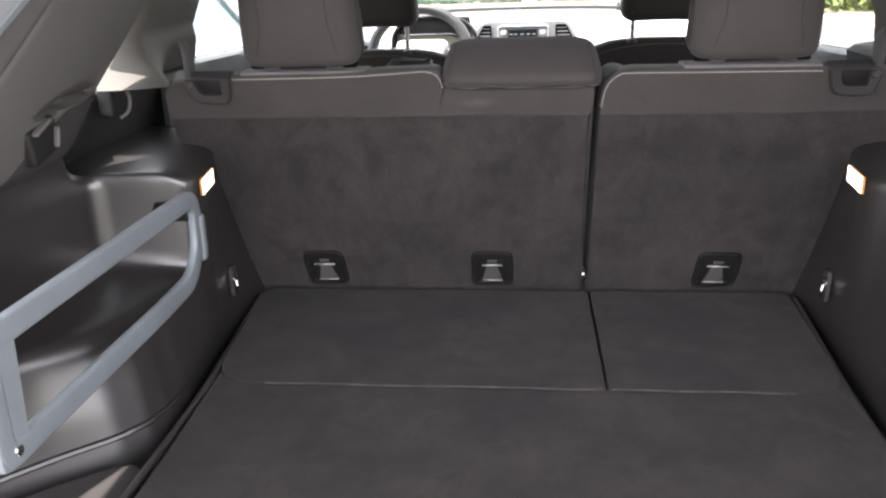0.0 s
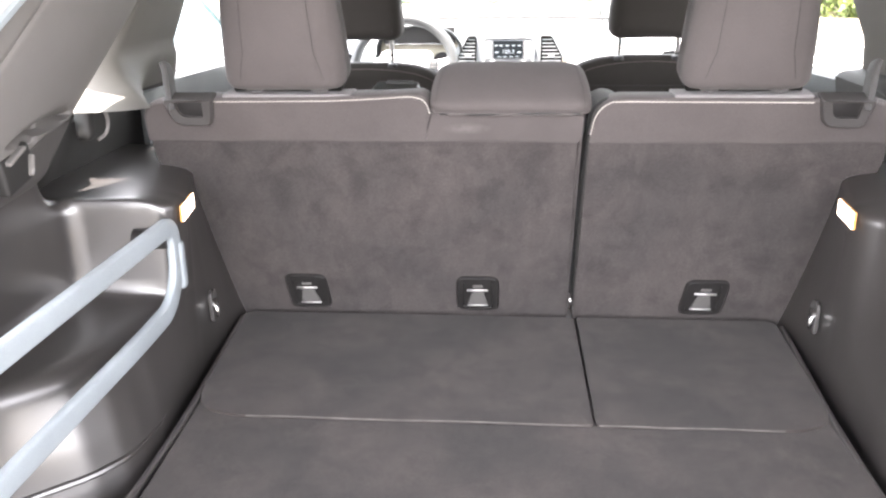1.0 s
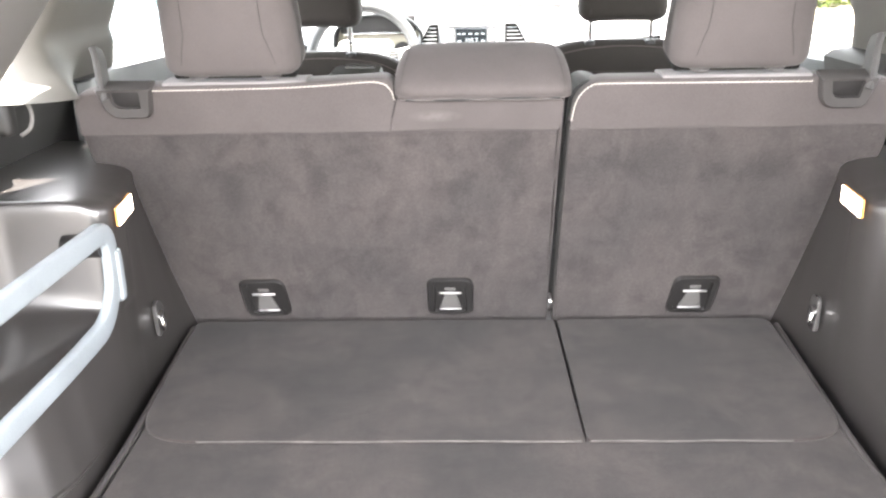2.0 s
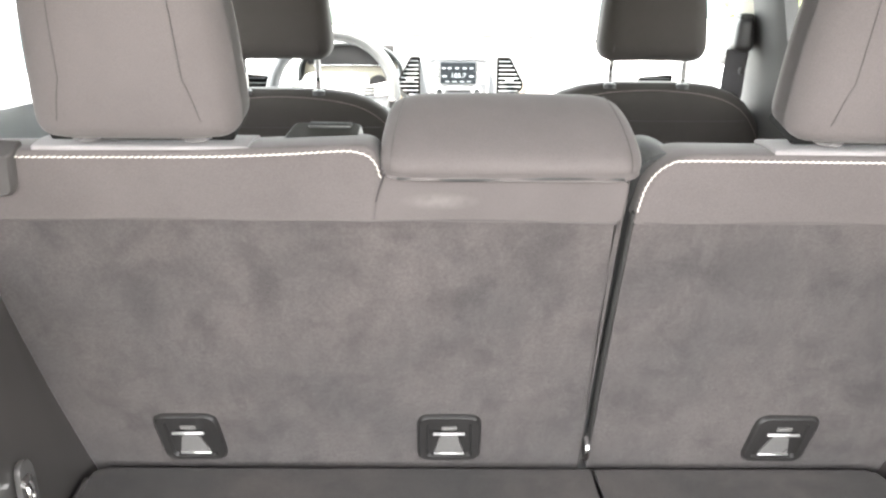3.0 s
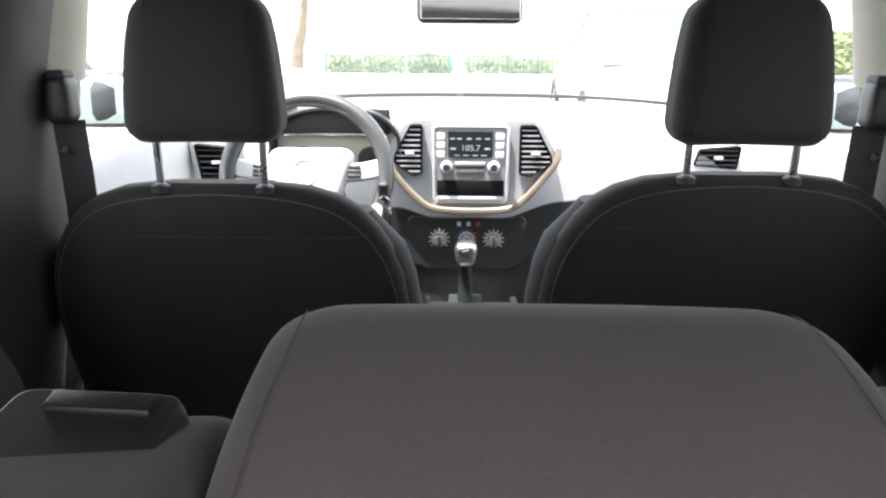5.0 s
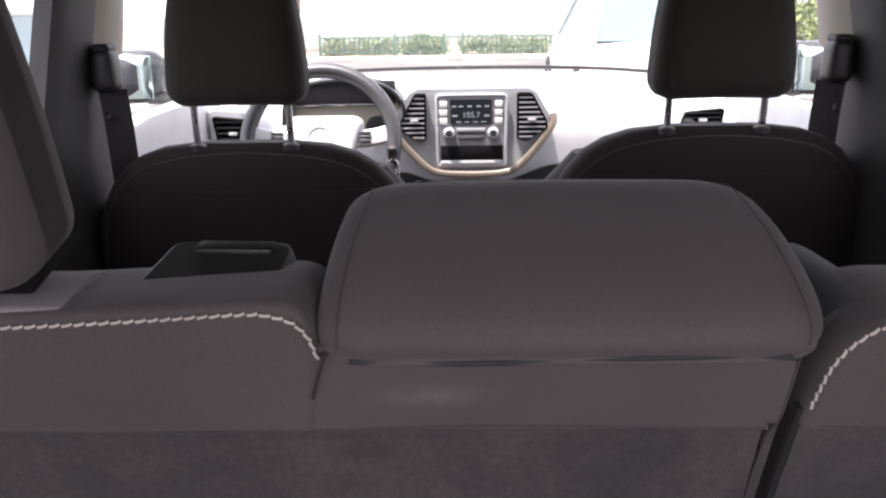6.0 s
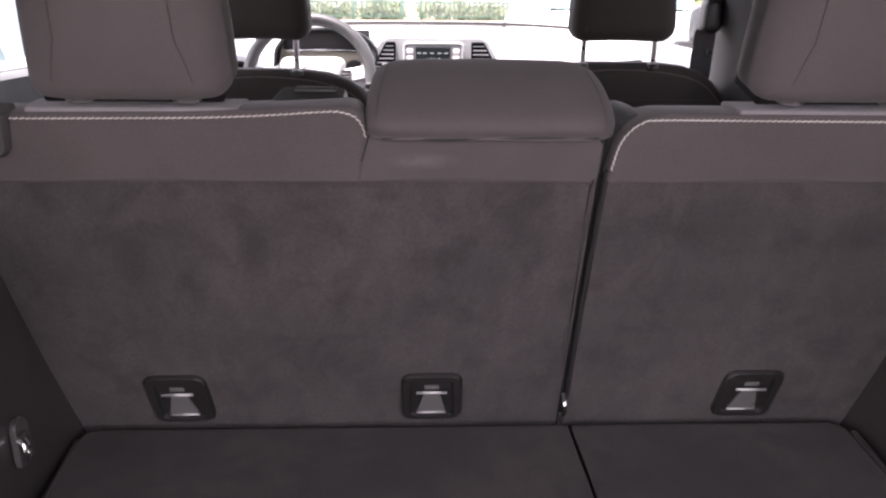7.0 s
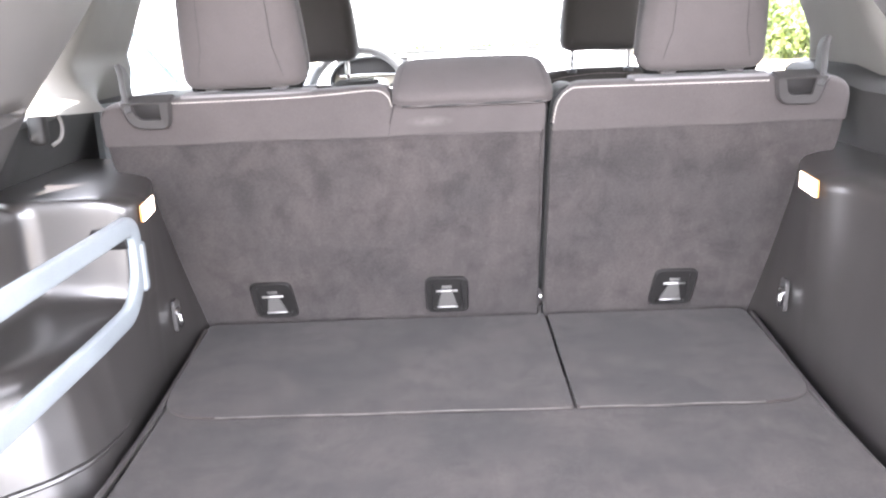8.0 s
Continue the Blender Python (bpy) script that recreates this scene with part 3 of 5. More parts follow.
# rubber gutters between the boards and the trims
for s in (-1, 1):
    solid("trim_gutter", tube(spline([(s * 0.509, 0.60, -0.014), (s * 0.508, 0.80, -0.012), (s * 0.508, 0.93, -0.006), (s * 0.520, 1.10, -0.006), (s * 0.534, 1.30, -0.004)], 6), 0.0060, 8), TRIM, "dark strip beside the load floor", "edge strip", kind="structure")

# belt panels, rear pillars, middle pillars
for s in (-1, 1):
    tag = "left" if s < 0 else "right"

    def belt(u, v, s=s):
        y = lerp(0.42, 1.56, u)
        rise = 0.020 * max(0.0, min(1.0, (y - 1.22) / 0.12))
        inner = 0.664 if s > 0 else 0.735 if y > 1.07 else 0.712
        foot = 0.690 if s > 0 else 0.790
        if v < 0.6:
            t = v / 0.6
            return s * lerp(foot, inner, t), y, lerp(0.28, 0.434 + rise, t)
        t = (v - 0.6) / 0.4
        return s * lerp(inner, 0.80, t), y, 0.434 + rise + 0.014 * math.sin(t * math.pi / 2)

    # the left panel's darker colour stands for the deeper shade on that side
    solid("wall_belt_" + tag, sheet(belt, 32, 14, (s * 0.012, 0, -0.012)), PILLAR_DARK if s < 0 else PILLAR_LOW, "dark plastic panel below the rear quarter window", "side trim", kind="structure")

    def rear_pillar(u, v, s=s):
        z = lerp(0.335, 0.82, v)
        y0, y1 = 0.72 + (z - 0.56) * 1.2, along([(0.33, 0.95), (0.37, 0.98), (0.42, 1.015), (0.46, 1.045), (0.60, 1.205), (0.70, 1.30), (0.82, 1.40)], z)
        bulge = 0.030 * math.sin(math.pi * min(1, u * 1.0)) ** 0.6
        edge = 0.006 * max(0.0, (u - 0.88) / 0.12) ** 2
        tuck = 0.06 * max(0.0, (0.385 - z) / 0.05) ** 2
        # grip recess with a sharp lower edge, and the seam behind it
        t = (u - 0.47) / 0.42
        grip = 0.0
        if 0 < t < 1:
            low = lerp(0.238, 0.262, t)
            high = low + 0.060 * (1 - (1 - t) ** 3) ** 0.8 * (1 - t ** 4) + 0.004
            k = (v - low) / (high - low)
            grip = 0.028 * min(1.0, 4.5 * t) * (1 - max(0.0, k) ** 1.3 if k < 1 else 0.0) * max(0.0, min(1.0, 1 + (v - low) / 0.012))
        seam = 0.0035 * math.exp(-((u - 0.165) / 0.011) ** 2) * max(0.0, min(1.0, (v - 0.20) / 0.1))
        return s * (0.705 - (z - 0.40) * 0.30 - bulge + edge + tuck + grip + seam), lerp(y0, y1, u), z

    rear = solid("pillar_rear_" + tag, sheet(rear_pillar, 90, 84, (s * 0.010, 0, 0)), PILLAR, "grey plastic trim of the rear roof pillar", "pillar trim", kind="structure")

    # darker sheet that paints the shade where the lower pillar curves away
    def lower_shade(u, v, s=s):
        a = lerp(0.50, 1.0, u)
        x, y, z = rear_pillar(a, lerp(0.0, along([(0.50, 0.04), (0.56, 0.13), (0.64, 0.20), (0.72, 0.235), (1.0, 0.262)], a), v) - 0.004)
        return x - s * 0.0022, y, z

    part("lower_shade", sheet(lower_shade, 40, 20, (s * 0.002, 0, 0)), PILLAR_SHADE, rear, "pillar trim darkened where it curves away from light")

    def mid_pillar(u, v, s=s):
        z = lerp(0.447, 0.82, v)
        y_rear = along([(0.447, 1.100), (0.470, 1.145), (0.490, 1.185), (0.54, 1.215), (0.82, 1.36)], z)
        x_in = along([(0.447, 0.612), (0.466, 0.648), (0.486, 0.686), (0.52, 0.704), (0.82, 0.606)], z)
        if s > 0:
            x_in, y_rear = side_x(z) - 0.014, 1.15 + (z - 0.447) * 0.56
        y_front = along([(0.41, 1.67), (0.46, 1.655), (0.52, 1.60), (0.64, 1.62), (0.82, 1.72)], z)
        if u < 0.4:
            a = u / 0.4 * math.pi / 2
            return s * (x_in + 0.12 * (1 - math.sin(a))), y_rear + 0.06 * (1 - math.cos(a)), z
        t = (u - 0.4) / 0.6
        wide = max(x_in, lerp(x_in, side_x(z) - 0.010, min(1.0, t * 2.5)))
        return s * (wide + 0.05 * max(0.0, (t - 0.75) / 0.25) ** 1.5), lerp(y_rear + 0.06, y_front, t), z

    solid("pillar_mid_" + tag, sheet(mid_pillar, 36, 28, (s * 0.02, 0, 0)), PILLAR_WARM, "grey plastic trim of the pillar beside the rear seat", "pillar trim", kind="structure")

    def pillar_x(z, s):
        return 0.711 - 0.12 * (z - 0.48) if s < 0 else 0.666 - 0.13 * (z - 0.45)

    def front_pillar(u, v, s=s):
        z = lerp(-0.42, 0.84, v)
        y0, y1 = along([(-0.42, 2.02), (0.2, 2.12), (0.36, 2.10), (0.84, 2.20)], z), along([(-0.42, 2.36), (0.2, 2.40), (0.84, 2.46)], z)
        return s * (pillar_x(z, s) - 0.028 * math.sin(math.pi * u) ** 0.7), lerp(y0, y1, u), z

    bp = solid("pillar_front_" + tag, sheet(front_pillar, 18, 24, (s * 0.03, 0, 0)), PILLAR_LOW, "dark grey plastic trim of the pillar beside the front seat", "pillar trim", kind="structure")

    def cap_of_pillar(u, v, s=s):
        z = lerp(0.545, 0.84, v)
        y0, y1 = 2.21 + (z - 0.5) * 0.2, 2.444 + (z - 0.55) * 0.05
        return s * (pillar_x(z, s) - 0.032 * math.sin(math.pi * lerp(0.15, 1, u)) ** 0.7 - 0.001), lerp(y0, y1, u), z

    part("upper_cover", sheet(cap_of_pillar, 14, 12, (s * 0.01, 0, 0)), BEIGE, bp, "beige upper pillar cover")

    # windscreen pillar and roof rail
    solid("pillar_windscreen_" + tag, sweep(spline([(s * 0.80, 3.72, 0.40), (s * 0.72, 3.25, 0.62), (s * 0.64, 2.80, 0.78), (s * 0.60, 2.42, 0.84)], 8), [(-0.03, -0.03), (0.03, -0.03), (0.035, 0.0), (0.02, 0.03), (-0.02, 0.03), (-0.035, 0.0)]), BEIGE, "beige trim of the windscreen pillar", "pillar trim", kind="structure")
    solid("roof_rail_" + tag, sweep([(s * 0.615, 0.74, 0.81), (s * 0.615, 1.6, 0.83), (s * 0.61, 2.45, 0.83)], [(-0.03, -0.03), (0.03, -0.03), (0.03, 0.03), (-0.03, 0.03)]), HEADLINER, "pale roof rail above the side windows", "roof trim", kind="structure")

    # unseen blocks added to keep the sun off the pillar and driver seat
    part("quarter_sun_block", box((min(s * 0.64, s * 0.700), 0.70, 0.785), (max(s * 0.64, s * 0.700), 1.108, 0.835), 0.012), PAINT, shell)
    part("door_sun_block", box((min(s * 0.64, s * 0.80), 1.11, 0.775), (max(s * 0.64, s * 0.80), 2.45, 0.835), 0.015), PAINT, shell)

    # seal round the tailgate opening
    seal = [(s * 0.725, 0.30, 0.20), (s * 0.705, 0.40, 0.32), (s * (0.690), 0.55, 0.425), (s * 0.655, 0.70, 0.55), (s * 0.60, 0.86, 0.68), (s * 0.56, 1.0, 0.80)]
    part("tailgate_flange", tube(spline(seal, 6), 0.011, 8), BAR, shell)
    part("tailgate_seal", tube(spline([(p[0] + s * 0.022, p[1] - 0.040, p[2]) for p in seal], 6), 0.009, 8), RUBBER, shell)
    jamb = [(s * 0.775, 0.27, 0.20), (s * 0.755, 0.37, 0.32), (s * 0.735, 0.52, 0.425), (s * 0.700, 0.67, 0.55), (s * 0.645, 0.83, 0.68), (s * 0.60, 0.97, 0.80)]
    part("tailgate_jamb", sweep(spline(jamb, 6), [(-0.045, -0.012), (0.045, -0.02), (0.045, 0.012), (-0.045, 0.012)]), PAINT_SILVER, shell)

# raised tailgate
part("tailgate", sheet(lambda u, v: (lerp(-0.76, 0.76, u) * (1 + 0.12 * v), lerp(0.72, -0.42, v), 0.90 + 0.42 * v - 0.10 * v * v), 10, 10, (0, 0, 0.05)), PILLAR, shell, "raised tailgate with grey inner trim")
part("windscreen_header", box((-0.62, 2.40, 0.80), (0.62, 2.49, 0.86), 0.02), HEADLINER, shell)
part("tailgate_header", box((-0.60, 0.70, 0.79), (0.60, 0.80, 0.88), 0.02), HEADLINER, shell)

# ---- windows ----


def pane(name, corners, label):
    bm = bmesh.new()
    vs = [bm.verts.new(c) for c in corners]
    bm.faces.new(vs)
    bmesh.ops.solidify(bm, geom=bm.faces[:], thickness=0.004)
    ob = solid(name, bm, GLASS, label, "window", kind="structure")
    ob.visible_shadow = False
    return ob


pane("window_1", [(-0.79, 3.80, 0.40), (0.79, 3.80, 0.40), (0.62, 2.50, 0.84), (-0.62, 2.50, 0.84)], "clear sloping windscreen in bright light")
k = 2
for s in (-1, 1):
    for y0, y1, top0, top1, kind in ((0.70, 1.12, 0.86, 1.22, "small rear quarter window"), (1.48, 2.12, 1.62, 2.20, "rear side window"), (2.40, 3.55, 2.45, 2.90, "front side window")):
        x0, x1 = s * (side_x(0.38) + 0.045), s * (side_x(0.80) + 0.03)
        pane("window_%d" % k, [(x0, y0, 0.37), (x0, y1, 0.37), (x1, top1, 0.82), (x1, top0, 0.82)], "clear " + kind + " glass")
        k += 1

# ---- doors ----


def door(name, s, y0, y1, label, tops, trim):
    def inner(u, v):
        y = lerp(y0, y1, u)
        top = lerp(tops[0], tops[1], u)
        z = lerp(-0.45, top, min(1, v / 0.85))
        x = 0.735 - 0.05 * math.exp(-((z - 0.10) / 0.08) ** 2) + 0.012 * math.sin(u * 3)
        if v > 0.85:
            t = (v - 0.85) / 0.15
            x, z = 0.735 + 0.07 * t, top + 0.018 * math.sin(t * math.pi)
        return s * x, y, z

    d = thing(name, Matrix(), label, "door", kind="structure")
    part("door_panel", sheet(inner, 16, 40, (s * 0.012, 0, -0.006)), trim, d)
    part("window_seal", tube([(s * 0.788, y0, tops[0] + 0.010), (s * 0.788, y1, tops[1] + 0.010)], 0.008, 8), RUBBER, d)
    part("door_pull", sweep(spline([(s * 0.675, lerp(y0, y1, 0.35), 0.11), (s * 0.655, lerp(y0, y1, 0.45), 0.15), (s * 0.655, lerp(y0, y1, 0.65), 0.17), (s * 0.68, lerp(y0, y1, 0.75), 0.15)], 6), disc(0.016, 8)), SILVER, d)
    return d


# front doors share the sun-lightened dashboard colour; rear doors keep a plain grey
door("door_1", -1, 2.36, 3.45, "grey front door panel beside the driver seat", (0.385, 0.385), DASH_SUNLIT)
door("door_2", 1, 2.36, 3.45, "grey front door panel beside the passenger seat", (0.385, 0.385), DASH_SUNLIT)
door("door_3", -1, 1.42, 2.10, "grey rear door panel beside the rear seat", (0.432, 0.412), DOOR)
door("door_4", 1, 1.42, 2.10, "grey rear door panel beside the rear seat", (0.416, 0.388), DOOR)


# ---- rear seat, in its own leaning frame: x across, y forward through the cushion, z up the back ----
SEAT = pose(0, 1.345, 0, SEAT_LEAN, 0, 0)


def latch(parent, x, lean=0.0):
    """Tether anchor: a black bezel with a steel bar over a smoky flap; some sit a little askew."""
    z = 0.049

    def askew(bm):
        bm.transform(Matrix(((1, 0, lean, -lean * z), (0, 1, 0, 0), (-0.1 * lean, 0, 1, 0.1 * lean * x), (0, 0, 0, 1))))
        return bm

    rim = round_outline([(x - 0.042, z - 0.041), (x + 0.042, z - 0.041), (x + 0.042, z + 0.045), (x - 0.042, z + 0.045)], 0.018)
    hole = round_outline([(x - 0.031, z - 0.033), (x + 0.031, z - 0.033), (x + 0.029, z + 0.036), (x - 0.029, z + 0.036)], 0.008)
    bm = bmesh.new()
    n = len(rim)
    rings = [[(p[0], 0.004, p[1]) for p in rim], [(p[0], -0.0035, p[1]) for p in rim],
             [(lerp(p[0], q[0], 0.25), -0.0070, lerp(p[1], q[1], 0.25)) for p, q in zip(rim, hole)],
             [(q[0], -0.0065, q[1]) for q in hole], [(lerp(x, q[0], 0.94), -0.0012, lerp(z, q[1], 0.94)) for q in hole]]
    loft(rings, bm)
    bezel = part("anchor_bezel", askew(bm), ANCHOR, parent, "black plastic anchor bezel", angle=50)
    part("anchor_bar", askew(tube([(x - 0.021, -0.0070, z + 0.014), (x + 0.021, -0.0070, z + 0.014)], 0.0022, 8)), BRIGHT, bezel, "polished steel anchor bar")
    flap = [(x - 0.020, z - 0.026), (x + 0.020, z - 0.026), (x + 0.010, z + 0.010), (x - 0.010, z + 0.010)]
    part("anchor_flap", askew(prism(round_outline(flap, 0.002), -0.0042, -0.0018)), FLAP, bezel, "smoky grey flap behind the bar")
    part("flap_lip", askew(tube([(x - 0.0205, -0.0050, z - 0.027), (x + 0.0205, -0.0050, z - 0.027)], 0.0015, 8)), BRIGHT, bezel)
    part("flap_tab", askew(box((x - 0.010, -0.0045, z + 0.017), (x + 0.010, -0.002, z + 0.024), 0.001)), FLAP, bezel)
    return bezel


def belt_pocket(parent, s):
    """Moulded outboard notch in the seat's shoulder, with its upright belt guide."""
    x0, x1 = s * 0.519, s * 0.582
    xs = sorted((x0, x1))
    out = round_outline([(xs[0] - 0.002, 0.437), (xs[1] + 0.002, 0.437), (xs[1] + 0.014, 0.489), (xs[0] - 0.012, 0.489)] if s > 0 else [(xs[0] - 0.002, 0.437), (xs[1] + 0.002, 0.437), (xs[1] + 0.012, 0.489), (xs[0] - 0.014, 0.489)], [0.024, 0.012, 0.004, 0.004])
    hole = round_outline([(xs[0] + 0.012, 0.455), (xs[1] - 0.010, 0.455), (xs[1] - 0.008, 0.484), (xs[0] + 0.006, 0.484)], [0.014, 0.004, 0.002, 0.002])
    bm = bmesh.new()
    rings = [[(p[0], 0.014, p[1]) for p in out], [(p[0], -0.012, p[1]) for p in out], [(lerp(p[0], q[0], 0.2), -0.0165, lerp(p[1], q[1], 0.2)) for p, q in zip(out, hole)], [(q[0], -0.015, q[1]) for q in hole], [(q[0], -0.006, q[1]) for q in hole]]
    loft(rings, bm)
    pocket = part("belt_pocket", bm, POCKET, parent, "grey plastic belt pocket", angle=50)
    # black plate stands for the darkness of a deeper hole
    part("pocket_shade", box((xs[0] + 0.010, -0.0085, 0.453), (xs[1] - 0.008, -0.0055, 0.4845), 0.001), BLACK, pocket)
    arm = spline([(s * 0.580, -0.008, 0.466), (s * 0.585, 0.004, 0.486), (s * 0.588, 0.014, 0.502), (s * 0.591, 0.026, 0.520), (s * 0.597, 0.036, 0.533)], 6)
    part("belt_guide", sweep(arm, [(-0.014, -0.005), (0.014, -0.005), (0.016, 0.0), (0.014, 0.005), (-0.014, 0.005), (-0.016, 0.0)], up=(1, 0, 0)), GUIDE, pocket, "upright plastic belt guide")
    return pocket


def rear_headrest(parent, xc):
    """Outer rear headrest; it leans back a little less than the seat."""
    w, d, h = 0.211, 0.105, 0.2285

    def shape(v):
        t = (v.z + h / 2) / h
        k = 1.0 - 0.20 * t * t
        side = abs(2 * v.x / w)
        bow = 0.006 * (1 - side ** 2) * (1 - (2 * t - 1) ** 2)
        wrap = 0.017 * max(0.0, side - 0.45) ** 2 / 0.30
        return (v.x * k, v.y * (1.0 - 0.10 * t) + (wrap - bow if v.y < 0 else -wrap), v.z)

    m = SEAT.inverted() @ pose(xc, 1.214, 0.475, 13) @ Matrix.Translation((0, 0, h / 2 + 0.0065))
    head = part("headrest", soft_box((w, d, h), 0.021, None, shape, 10, 5), CLOTH, parent, "cloth headrest with vertical seams", m, angle=80)
    for s in (-1, 1):
        line = []
        for k in range(15):
            t = lerp(0.985, 0.30, k / 14)
            v = shape(Vector((s * 0.060, -d / 2, -h / 2 + h * t)))
            line.append((v[0], v[1] - 0.0004, v[2]))
        for k in range(1, 9):
            t = lerp(0.30, 0.06, k / 8)
            v = shape(Vector((s * lerp(0.060, 0.073, (k / 8) ** 0.8), -d / 2, -h / 2 + h * t)))
            line.append((v[0], v[1] - 0.0002 + 0.004 * max(0, (k - 6) / 2), v[2]))
        part("seam", tube(line, 0.0007, 6, up=(0, 1, 0)), SEAM, head)
    for s in (-1, 1):
        part("post", tube([(s * 0.060, 0.0, -h / 2 - 0.003), (s * 0.060, 0.0, -h / 2 + 0.02)], 0.006, 10, up=(0, 1, 0)), CHROME, head, "chrome headrest post")
        part("post_collar", turned([(0.0, -0.0035), (0.016, -0.0035), (0.017, -0.0025), (0.013, 0.0), (0.0, 0.001)], 20, m=Matrix.Translation((s * 0.056, -0.019, -h / 2 - 0.0010))), COLLAR, head, "pale grey plastic post collar")
    # black pad stands for the shadow between headrest and shoulder
    part("gap_shadow", soft_box((w * 0.90, 0.070, 0.011), 0.004, pose(0, 0.012, -h / 2 - 0.0025)), PIT, head, "black pad for the shadow gap under the headrest")
    return head


def inset(outline, d):
    """A flat outline moved inwards by d."""
    n, out = len(outline), []
    area = sum(outline[i - 1][0] * outline[i][1] - outline[i][0] * outline[i - 1][1] for i in range(n))
    turn = 1 if area > 0 else -1
    for i in range(n):
        a, p, b = Vector(outline[i - 1]), Vector(outline[i]), Vector(outline[(i + 1) % n])
        e = (b - a).normalized()
        out.append((p.x - e.y * d * turn, p.y + e.x * d * turn))
    return out


CROWN = [(-0.004, 0.0), (0.004, 0.0004), (0.020, -0.0030), (0.042, -0.0110), (0.064, -0.0205), (0.086, -0.0330), (0.105, -0.0500), (0.114, -0.0660)]


def crowned(outline, base=0.425):
    """A seat shoulder: the outline carried forward while its top follows the crown of the cushion."""
    rings = []
    for y, d in [(-0.0035, 0.006), (-0.0031, 0.0035), (-0.0022, 0.0017), (-0.0008, 0.0006), (0.0015, 0.0)] + [(lerp(0.004, 0.114, k / 16), 0.0) for k in range(17)]:
        drop = along(CROWN, y)
        ring = []
        for (x, z), (x0, z0) in zip(inset(outline, d) if d else outline, outline):
            z = z0 - 0.003 if z0 < 0.412 else z
            ring.append((x, y, z + drop * max(0.0, min(1.0, (z - base) / 0.045))))
        rings.append(ring)
    return loft(rings)


def flat_top(bm, start=0.425, fall=0.36):
    """Lowers the top of a part towards the front, so that the shoulder lies level in the car."""
    for v in bm.verts:
        if v.co.z > start:
            v.co.z -= max(0.0, v.co.y - 0.004) * fall * min(1.0, (v.co.z - start) / 0.03)
    return bm


wide_seat = thing("rear_seat_back", SEAT, "wide dark grey cloth rear seat back with carpeted rear panel", "car seat", "rear seat backs")
outline = round_outline([(-0.548, -0.030), (0.1215, -0.030), (0.1280, 0.430), (-0.640, 0.430), (-0.640, 0.345), (-0.600, 0.300)], [0.012, 0.010, 0.002, 0.002, 0.03, 0.04])
part("back_panel", prism(outline, 0.0, 0.11, "y", 0.009, 3), CARPET, wide_seat, "brushed charcoal carpet back panel", angle=60)
# cloth shoulder: its inner end drops in a curve to the middle section
shoulder = round_outline([(-0.645, 0.405), (-0.141, 0.405), (-0.1325, 0.455), (-0.140, 0.4935), (-0.225, 0.490), (-0.310, 0.4855), (-0.560, 0.484), (-0.640, 0.476)], [0.004, 0.002, 0.02, 0.026, 0.04, 0.04, 0.05, 0.035], 7)
part("shoulder_cover", crowned(shoulder), CLOTH, wide_seat, "smooth grey cloth shoulder", angle=60)
middle = round_outline([(-0.150, 0.402), (0.1245, 0.400), (0.1285, 0.448), (0.118, 0.463), (-0.136, 0.465)], [0.002, 0.004, 0.012, 0.008, 0.004], 5)
part("middle_cover", flat_top(prism(middle, -0.0030, 0.14, "y", 0.007, 3)), CLOTH_WORN, wide_seat, "smooth grey cloth middle section", angle=60)
seam_line = spline([(-0.512, -0.0048, 0.4805), (-0.40, -0.0048, 0.4812), (-0.30, -0.0048, 0.4825), (-0.228, -0.0048, 0.4860), (-0.172, -0.0050, 0.4900), (-0.156, -0.0050, 0.4882), (-0.1455, -0.0050, 0.4835), (-0.138, -0.0052, 0.4728), (-0.1340, -0.0056, 0.4555)], 8)
part("stitching", stitches(seam_line, 0.0066), THREAD, wide_seat, "pale double stitching")
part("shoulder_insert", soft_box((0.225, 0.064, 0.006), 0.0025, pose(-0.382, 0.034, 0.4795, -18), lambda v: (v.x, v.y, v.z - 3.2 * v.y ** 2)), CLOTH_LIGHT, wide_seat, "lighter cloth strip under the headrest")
part("edge_piping", tube(spline([(0.1275, -0.003, 0.455), (0.1265, -0.003, 0.410), (0.1225, -0.0004, 0.385), (0.1200, -0.0004, 0.30), (0.1165, -0.0004, 0.10)], 6), 0.0009, 6, up=(0, 1, 0)), SEAM, wide_seat, "fine piping along the split")
part("panel_seam", tube([(lerp(-0.628, 0.121, k / 20), -0.0030, 0.4020 - 0.002 * math.sin(k * 0.7)) for k in range(21)], 0.0010, 6, up=(0, 1, 0)), SEAM, wide_seat)
# dark tube paints the shade in the fold beside the middle section
part("middle_fold_shade", tube(spline([(-0.1300, -0.0056, 0.4640), (-0.1335, -0.0056, 0.4530), (-0.1385, -0.0052, 0.436), (-0.1405, -0.0046, 0.428)], 6), 0.0008, 6, up=(0, 1, 0)), DARK_THREAD, wide_seat)
part("cushion", soft_box((1.20, 0.50, 0.16), 0.05, SEAT.inverted() @ pose(0.0, 1.74, -0.20, 8)), CLOTH, wide_seat, "dark cloth seat cushion")
for x, lean in ((-0.400, -0.09), (-0.057, 0.0)):
    latch(wide_seat, x, lean)
belt_pocket(wide_seat, -1)
rear_headrest(wide_seat, -0.379)


HEAD_PROFILE = [(1.200, 0.428), (1.184, 0.434), (1.178, 0.444), (1.184, 0.456), (1.205, 0.471), (1.235, 0.487), (1.265, 0.4985), (1.295, 0.5040), (1.322, 0.4995), (1.343, 0.484), (1.350, 0.458), (1.345, 0.430)]


